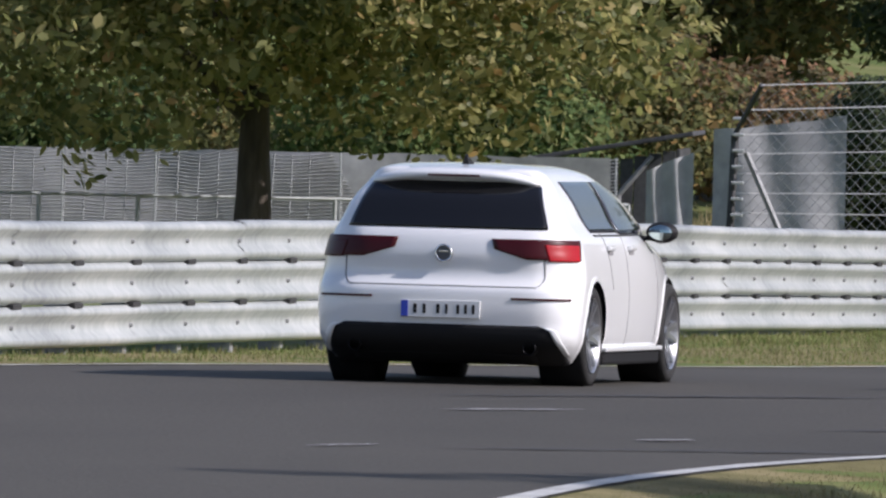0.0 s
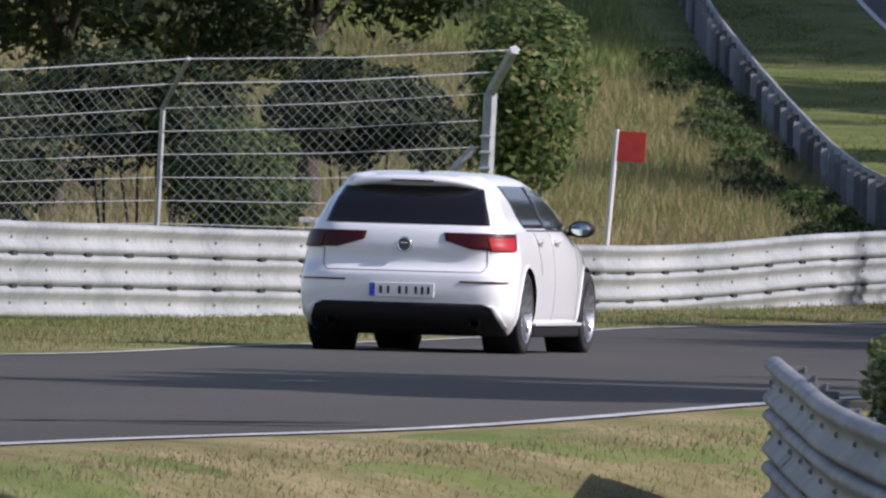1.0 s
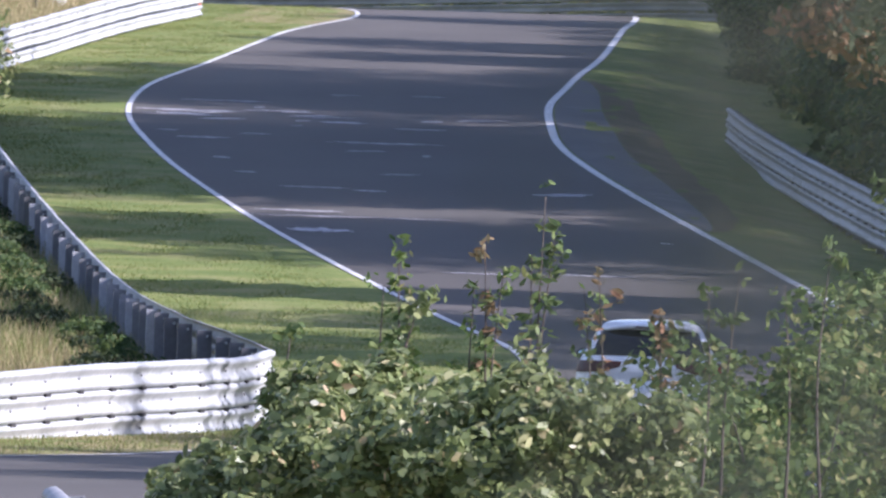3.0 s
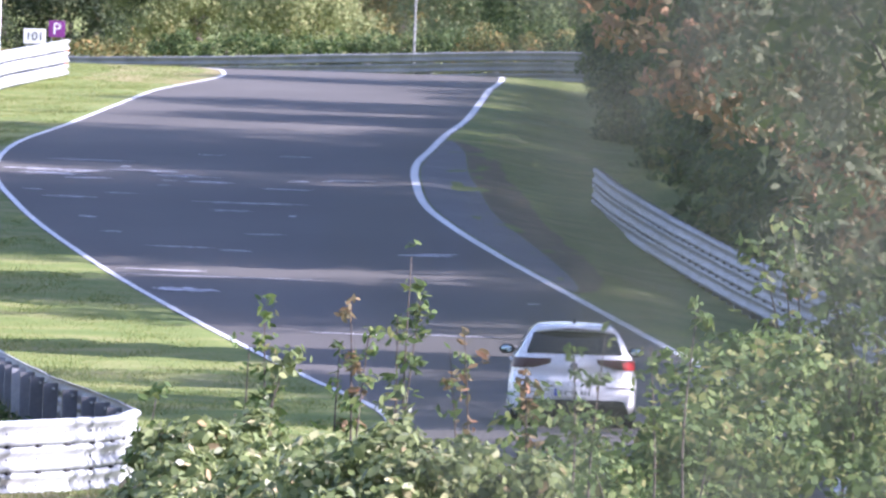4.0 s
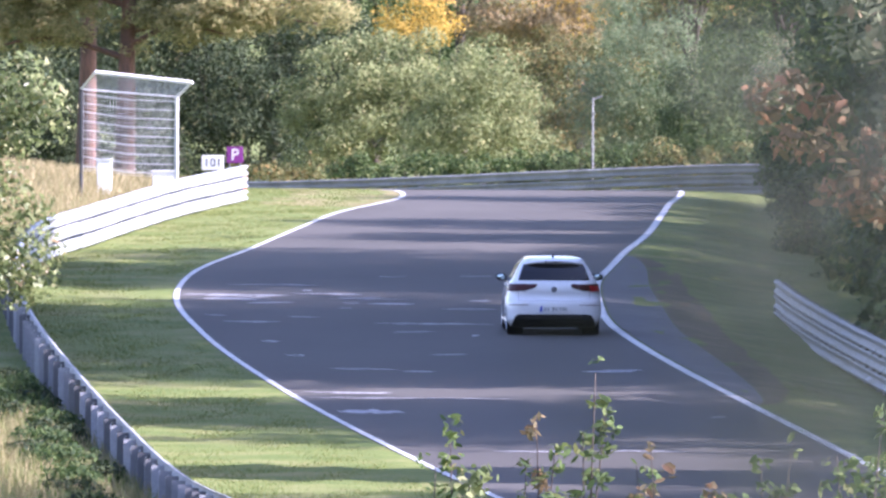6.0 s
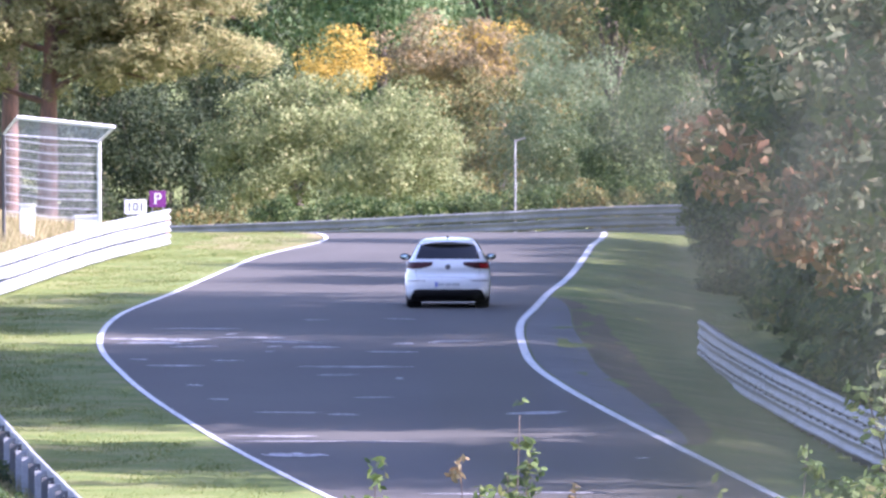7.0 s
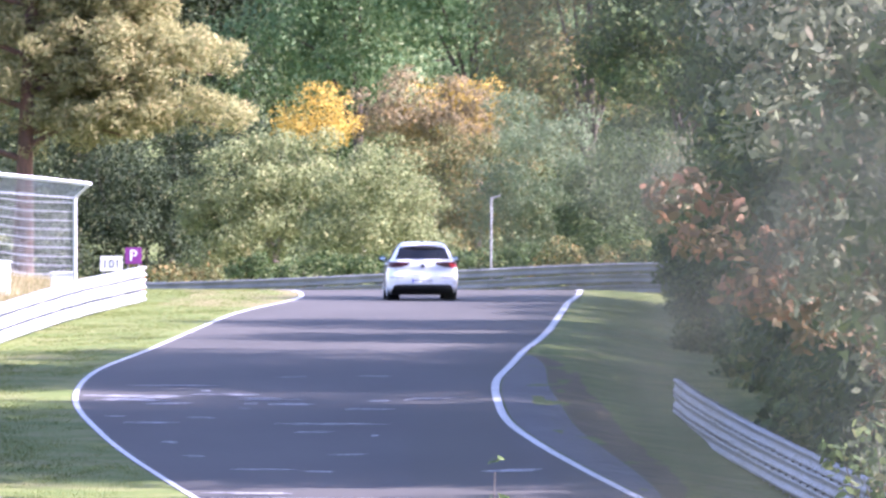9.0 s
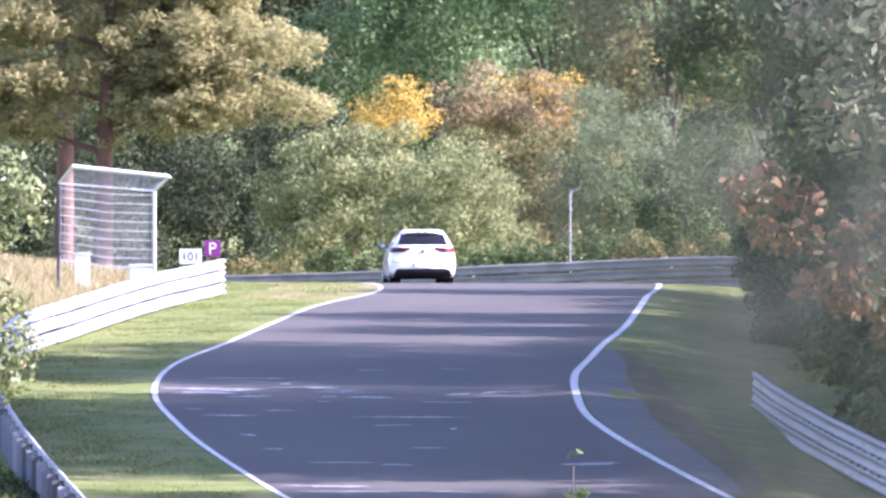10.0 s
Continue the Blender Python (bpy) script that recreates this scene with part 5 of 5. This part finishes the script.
x, y, z = place(-745, 0, 566)
pine(x, y, 15.5, 8.3, 0.6, 71)
x, y, z = place(-815, 0, 578)
pine(x, y, 17.5, 10.0, -0.4, 73)
# Dark gaps of the wood are painted in with the shade-dark leaf colour
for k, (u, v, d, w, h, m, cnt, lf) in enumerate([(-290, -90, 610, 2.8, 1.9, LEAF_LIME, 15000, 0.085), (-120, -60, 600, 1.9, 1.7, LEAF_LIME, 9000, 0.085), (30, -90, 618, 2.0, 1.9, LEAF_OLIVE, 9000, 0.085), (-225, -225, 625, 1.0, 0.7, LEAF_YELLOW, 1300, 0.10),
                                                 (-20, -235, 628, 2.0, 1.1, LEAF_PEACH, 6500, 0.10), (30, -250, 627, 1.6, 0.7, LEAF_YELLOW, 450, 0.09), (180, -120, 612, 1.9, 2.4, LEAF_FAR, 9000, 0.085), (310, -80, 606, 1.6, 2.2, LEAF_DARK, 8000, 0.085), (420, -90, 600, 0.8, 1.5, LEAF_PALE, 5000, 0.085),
                                                 (-560, -40, 625, 2.2, 2.2, LEAF_SHADED, 9000, 0.09), (-800, -20, 620, 2.6, 2.0, LEAF_SHADED, 9000, 0.09), (560, -60, 600, 2.0, 2.4, LEAF_DARK, 8000, 0.085), (-950, -60, 640, 2.6, 2.6, LEAF_SHADED, 8000, 0.10), (-880, -170, 650, 2.4, 2.2, LEAF_SHADED, 7000, 0.10), (-700, -150, 645, 2.4, 2.4, LEAF_SHADED, 8000, 0.10), (-400, -120, 645, 2.2, 2.4, LEAF_SHADED, 8000, 0.10), (-520, -160, 650, 2.2, 2.4, LEAF_SHADED, 7000, 0.10)]):
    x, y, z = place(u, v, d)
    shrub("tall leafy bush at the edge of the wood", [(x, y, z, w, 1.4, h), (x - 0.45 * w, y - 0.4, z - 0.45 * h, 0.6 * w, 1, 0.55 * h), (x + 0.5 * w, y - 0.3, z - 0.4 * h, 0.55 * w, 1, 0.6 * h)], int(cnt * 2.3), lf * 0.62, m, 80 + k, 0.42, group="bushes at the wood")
for k, (u, v, d, w, m) in enumerate([(-420, 45, 580, 1.7, LEAF_OLIVE), (-250, 40, 578, 1.7, LEAF_DARK), (-60, 32, 577, 1.9, LEAF_DARK), (120, 22, 576, 1.9, LEAF_DARK), (300, 15, 575, 1.7, LEAF_OLIVE), (460, 10, 574, 1.7, LEAF_DARK)]):
    x, y, z = place(u, v, d)
    shrub("low clipped hedge behind the far guard rail", [(x - 0.7 * w, y, z - 0.5, 0.7 * w, 0.7, 0.75), (x + 0.3 * w, y, z - 0.45, 0.8 * w, 0.7, 0.8)], 5500, 0.065, m, 110 + k, 0.22, group="hedge")
for k, (u, v, d, w, h, m) in enumerate([(-480, -420, 690, 4.2, 5, LEAF_SHADED), (-150, -430, 680, 4.4, 4.4, LEAF_BACK), (60, -420, 672, 4.2, 4.6, LEAF_BACK), (260, -390, 660, 3.8, 5, LEAF_OLIVE), (430, -380, 650, 3.6, 5, LEAF_DARK), (640, -360, 640, 4, 5, LEAF_DARK), (-800, -400, 700, 4.5, 5, LEAF_DARK),
                                        (-1050, -380, 640, 4.5, 5, LEAF_DARK), (-650, -300, 720, 4.5, 6, LEAF_SHADED), (150, -200, 720, 5, 6, LEAF_DARK), (-300, -200, 730, 5, 6, LEAF_DARK), (500, -200, 700, 5, 6, LEAF_DARK)]):
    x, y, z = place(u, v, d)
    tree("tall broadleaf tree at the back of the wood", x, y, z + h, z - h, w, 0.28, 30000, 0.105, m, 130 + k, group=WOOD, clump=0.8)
# --- right of the road: the row of trees that shades it ---
for k, (d, off, h, w, m) in enumerate([(178, 6.0, 9, 3.0, LEAF_DARK), (205, 6.5, 10, 3.2, LEAF_MID), (232, 6.0, 10, 3.2, LEAF_DARK), (262, 6.5, 10, 3.4, LEAF_DARK), (292, 6.0, 11, 3.4, LEAF_MID), (322, 6.5, 11, 3.6, LEAF_DARK), (352, 6.3, 11, 3.4, LEAF_DARK),
                                       (384, 7.0, 11, 3.4, LEAF_DARK), (418, 6.4, 11, 3.3, LEAF_MID), (437, 6.6, 10, 2.2, LEAF_DARK), (452, 6.6, 10, 3.3, LEAF_DARK), (497, 7.2, 10, 2.8, LEAF_DARK), (545, 9, 11, 3.2, LEAF_MID)]):
    x = float(edge_right(d)) + off
    g0 = float(ground_z(x, d))
    tree("leafy tree on the inner bank, shading the road", x, d, g0 + h, g0 + 0.6, w, 0.22, 26000, 0.14, m, 160 + k, group=WOOD, deep=w * 2.6, clump=0.5)
# Second row, mostly out of view: added and spaced to shape shade bands
for k, (d, off, h, deep, m) in enumerate([(192, 10, 12, 9, LEAF_DARK), (219, 10, 12, 9, LEAF_MID), (248, 10, 16, 9, LEAF_DARK), (277, 10, 17, 9, LEAF_DARK), (302, 10, 16, 4, LEAF_MID), (329, 10.5, 17, 7, LEAF_DARK), (353, 10.5, 21, 10, LEAF_DARK),
                                          (365, 10.5, 21, 11, LEAF_MID), (376, 11, 21, 10, LEAF_DARK), (403, 11, 21, 12, LEAF_DARK), (329, 14, 18.5, 7, LEAF_DARK), (359, 14, 23, 13, LEAF_DARK), (372, 14, 23, 13, LEAF_DARK), (403, 14, 23, 12, LEAF_DARK)]):
    x = float(edge_right(d)) + off
    g0 = float(ground_z(x, d))
    tree("tall leafy tree further up the inner bank, added to shade road and verge", x, d, g0 + h, g0 + 0.8, 3.6, 0.24, 16000 if d < 300 else 32000, 0.19, m, 260 + k, group=WOOD, deep=deep, clump=0.55)
for k, d in enumerate((186, 200, 214, 228, 242, 256, 270, 284, 298, 312, 326, 340, 354, 368, 382, 396, 410, 424, 438, 452, 466, 480, 494)):
    x = float(edge_right(d)) + 6.1 + 0.4 * math.sin(d * 1.7)
    g0 = float(ground_z(x, d))
    shrub("dense undergrowth beneath the trees of the inner bank", [(x, d, g0 + 1.2, 1.2, 8.5, 1.6), (x + 1.0, d + 2, g0 + 3.4, 1.7, 8.5, 2.5)], 22000, 0.15, (LEAF_DARK, LEAF_MID, LEAF_DARK)[k % 3], 300 + k, 0.35, group="undergrowth", stems=4)
for k, (u, v, d, w, h, m) in enumerate([(440, 30, 480, 0.6, 1.0, LEAF_DARK), (465, 110, 446, 0.6, 1.4, LEAF_DARK), (560, 150, 425, 0.9, 1.3, LEAF_DARK), (660, 190, 402, 1.2, 1.2, LEAF_DARK), (720, 250, 385, 1.2, 1.2, LEAF_MID), (850, 300, 372, 1.3, 1.4, LEAF_DARK), (520, 0, 470, 1.1, 1.8, LEAF_DARK)]):
    x, y, z = place(u, v, d)
    shrub("dark bush behind the inner guard rail", [(x, y, z, w, 1.6, h), (x + 0.6 * w, y + 1, z + 0.2 * h, w, 1.4, h)], 8000, 0.08, m, 180 + k, 0.26, group="bushes on the inner bank")
# --- in front of the inner rail ---
def hanging(us, d, rx, rz):
    return [(*place(u, v, d), rx * q, 0.7, rz * q) for u, v, q in us]


x, y, z = place(1010, 100, 140)
tree("tall maple with pale green hanging leaves", x, y, z + 4.2, z - 1.2, 1.5, 0.10, 15000, 0.052, LEAF_MAPLE, 201, round_leaf=True, group=WOOD, clump=0.16, hang=0.5,
     extra=hanging([(680, -380, 1.0), (790, -250, 1.2), (740, -120, 1.0), (650, -230, 0.7), (850, -60, 1.2), (800, 80, 1.0), (880, 160, 1.0), (740, 30, 0.7), (880, 320, 0.9), (580, -340, 0.6)], 139, 0.62, 0.55))
x, y, z = place(980, 250, 146)
tree("young tree with rust-tinted leaves beside the road", x, y, z + 2.6, z - 1.5, 0.9, 0.05, 6000, 0.055, LEAF_RUST, 202, round_leaf=True, group=WOOD, clump=0.12, hang=0.5,
     extra=hanging([(420, -90, 0.45), (470, -50, 0.5), (450, -20, 0.4), (540, 10, 0.7), (610, 70, 0.7), (690, 140, 0.8), (560, 90, 0.5), (680, -60, 0.7)], 141, 0.40, 0.30))
# Kept to the right limit of view; added for the shadow band on the road
x, y, z = place(1060, 600, 131)
tree("dense young maple behind the bush, added for the shadow across the road", x, y, 7.4, z - 0.2, 1.1, 0.06, 7000, 0.07, LEAF_MID, 203, group=WOOD, clump=0.2, extra=[(x + 1.6, y, 5.2, 1.2, 0.8, 1.0)])
# Three unseen trees, added only to cast shade on the near verge and road
tree("unseen roadside tree outside the near bend, added to cast shade", 6.3, 86, 8.0, 2.6, 2.3, 0.14, 9000, 0.10, LEAF_MID, 221, group=WOOD, limbs=6)
tree("unseen roadside tree outside the near bend, added to cast shade", 8.6, 131.5, 10.4, 7.4, 1.4, 0.14, 26000, 0.17, LEAF_MID, 223, group=WOOD, limbs=6, deep=4.6)
tree("unseen roadside tree outside the near bend, added to cast shade", 9.3, 97, 12.0, 6.8, 2.2, 0.14, 16000, 0.13, LEAF_MID, 222, group=WOOD, deep=3.2)


def hedge_spot(u, v, d, w, h):
    x, y, z = place(u, v, d)
    return (x, y, z, w, 0.9, h)


shrub("leafy bramble bush growing over the guard rail", [hedge_spot(-290, 960, 110, 0.55, 0.52), hedge_spot(-480, 985, 111, 0.28, 0.38), hedge_spot(-290, 800, 112, 0.20, 0.22), hedge_spot(-190, 790, 112, 0.16, 0.22), hedge_spot(-50, 900, 109, 0.60, 0.46), hedge_spot(110, 930, 108, 0.7, 0.58)], 38000, 0.036, LEAF_BRAMBLE, 210, 0.115, stems=10, shoots=2, narrow=0.5)
shrub("leafy bush with rust-tinted shoots", [hedge_spot(330, 930, 114, 0.8, 0.6), hedge_spot(600, 850, 116, 0.8, 0.85), hedge_spot(820, 760, 118, 0.75, 0.9), hedge_spot(480, 1050, 113, 0.9, 0.6)], 24000, 0.036, LEAF_MID, 211, 0.16, stems=10, shoots=9, narrow=0.5)
def shoots():
    """Slender upright shoots with leaves along them."""
    ob = tagged(new("bush"), "thin young shoots of a roadside bush", "bush")
    x0, y0, _ = place(0, 900, 112)
    foot = float(ground_z(x0, y0))
    ob.location = (x0, y0, foot)
    rg = random.Random(9)
    for k, (u, top) in enumerate([(-190, 560), (-165, 495), (-140, 590), (-30, 560), (-12, 485), (20, 540), (70, 500), (92, 395), (110, 470), (165, 560), (190, 530), (385, 560), (440, 520), (520, 540), (600, 470), (-350, 640), (300, 600)]):
        x, y, z = place(u, top, 112 + 0.1 * (k % 5))
        bx, by, bz = place(u + rg.uniform(-30, 30), 960, 112)
        mid = ((x + bx) / 2 + rg.uniform(-0.06, 0.06), (y + by) / 2, (z + bz) / 2)
        pts = [Vector(q) - ob.location for q in ((bx, by, bz), mid, (x, y, z))]
        part("stem", limb_mesh("stem", [tuple(q) for q in pts], 0.012, 0.003, BARK, 5), ob)
        blobs = [tuple(pts[1].lerp(pts[2], q)) + (0.09 - 0.04 * q, 0.06, 0.05) for q in (-0.1, 0.12, 0.3, 0.48, 0.64, 0.78, 0.9, 1.0)]
        part("foliage", leaf_cloud(blobs, 100, 0.034, LEAF_RUST if k % 6 == 4 else LEAF_MID, 700 + k, 0.045, per=6, name="foliage", narrow=0.34, hang=0.3, round_leaf=True), ob)


shoots()


def sapling():
    """A fine-leaved sapling added just beyond the lens, right of the line of sight."""
    ob = tagged(new("sapling"), "slender sapling added near the lens, its small grey-green leaves blurring to haze", "sapling")
    x0, y0 = 0.16, 3.1
    foot = float(ground_z(x0, y0)) - 0.05
    ob.location = (x0, y0, foot)
    part("trunk", limb_mesh("trunk", [(0, 0, 0), (0.02, 0.02, 0.9), (-0.01, 0, 1.7), (0.01, 0, 2.25)], 0.012, 0.003, BARK, 6), ob)
    rg = np.random.default_rng(4)
    n = 1000
    # Leaflets strewn by aim to blur into a hazy veil over the right
    right = 10 + 1270 * rg.random(n) ** 0.66
    down = rg.uniform(-620, 1150, n)
    far = rg.uniform(2.7, 3.5, n)
    p = np.stack([far * right / REACH - x0, far - y0, EYE_Z - far * (down - 150) / REACH - foot], 1)
    a = rg.normal(size=(n, 3))
    a /= np.linalg.norm(a, axis=1)[:, None]
    w = np.cross(a, rg.normal(size=(n, 3)))
    w /= np.linalg.norm(w, axis=1)[:, None]
    h = 0.0043 * rg.uniform(0.6, 1.4, n)[:, None]
    part("foliage", quads("foliage", np.stack([p - a * h, p + w * h * 0.45, p + a * h, p - w * h * 0.45], 1), LEAF_VEIL), ob)
    for k in range(9):
        z = 1.78 + 0.02 * k
        part("twig", limb_mesh("twig", [(0.0, 0, z - 0.04), (-0.06, 0.02 * (k % 3 - 1), z), (-0.13, 0.06 * (k % 3 - 1), z + 0.012)], 0.0015, 0.0005, BARK, 4), ob)


sapling()

# ---- grass ----
def turf(name, label, x0, x1, y0, y1, count, high, material, seed, dense_to="left"):
    """Blades over a strip beside one edge of the road; x0, x1 are metres from the edge, outwards."""
    rg = np.random.default_rng(seed)
    y = rg.uniform(y0, y1, count)
    off = x0 + (x1 - x0) * rg.random(count)
    x = edge_left(y) - off if dense_to == "left" else edge_right(y) + off
    z = ground_z(x, y)
    h = high * rg.uniform(0.4, 1.3, count) * (0.5 + 0.5 * np.clip(off / 0.8, 0, 1))
    an = rg.uniform(0, 2 * np.pi, count)
    wd = 0.0025 + 0.006 * (y / 300)
    dx, dy = np.cos(an) * wd, np.sin(an) * wd
    lx, ly = rg.normal(size=count) * 0.35 * h, rg.normal(size=count) * 0.35 * h
    p = np.stack([x, y, z - 0.02], 1)
    a = np.stack([dx, dy, 0 * dx], 1)
    t = np.stack([lx, ly, h], 1)
    q = np.stack([p - a, p + a, p + t + a * 0.25, p + t - a * 0.25], 1)
    return tagged(new(name, quads(name, q, material)), label, "grass", kind="stuff")


turf("verge_grass", "short dry grass on the inner verge", 0.05, 6, 84, 132, 110000, 0.045, BLADE_WORN, 1, "right")
turf("verge_grass", "short green grass between road and guard rail", 0.02, 5, 120, 262, 35000, 0.06, BLADE_WORN, 2)
turf("verge_grass", "short green grass between road and guard rail", 0.3, 5, 120, 262, 45000, 0.06, BLADE_GREEN, 7)
turf("verge_grass", "mown green grass on the climbing verge", 0.02, 4.5, 262, 540, 170000, 0.04, BLADE_GREEN, 3)
turf("meadow_grass", "tall dry meadow grass on the bank", 4.5, 17, 205, 330, 90000, 0.28, BLADE_DRY, 4)
turf("meadow_grass", "tall green grass on the bank", 4.5, 15, 262, 400, 45000, 0.30, BLADE_GREEN, 5)
turf("verge_grass", "shaded grass on the inner verge", 0.05, 6, 300, 540, 60000, 0.035, BLADE_GREEN, 6, "right")
turf("meadow_grass", "pale dry grass beyond the guard rail near the crest", 4.0, 16, 395, 530, 60000, 0.28, BLADE_DRY, 8)


def motions():
    """The car runs along the road; its wheels turn by as much as a five-spoke wheel seems to."""
    run_y = table([(t, y) for t, y, x in CAR_RUN])
    run_x = table([(t, x) for t, y, x in CAR_RUN])
    rows, spin, last = [], [0.0], None
    for k in range(0, 101):
        t = k / 10
        x, y = float(run_x(t)), float(run_y(t))
        t0, t1 = max(0, t - 0.2), min(10, t + 0.2)
        dx, dy = float(run_x(t1) - run_x(t0)), float(run_y(t1) - run_y(t0))
        z = float(height_road(y)) + 0.010
        rise = float(height_road(y + 2.63) - height_road(y)) / 2.63
        head = math.atan2(-dx, dy) + radians(0.9) * max(0, 1 - t / 2.5)
        rows.append((t, Matrix.Translation((x, y, z)) @ Matrix.Rotation(head, 4, "Z") @ Matrix.Rotation(math.atan(rise), 4, "X")))
    walk(CAR, rows)
    turns, angle = [], 0.0
    for k in range(0, 301):
        step = math.degrees(float(run_y((k + 1) / 30) - run_y(k / 30)) / 0.325)
        turns.append((k / 30, angle))
        angle -= (step + 36) % 72 - 36
    for wh, wx, wy in WHEELS:
        walk(wh, [(t, pose(wx, wy, 0.325) @ Matrix.Rotation(radians(a), 4, "X")) for t, a in turns])


motions()
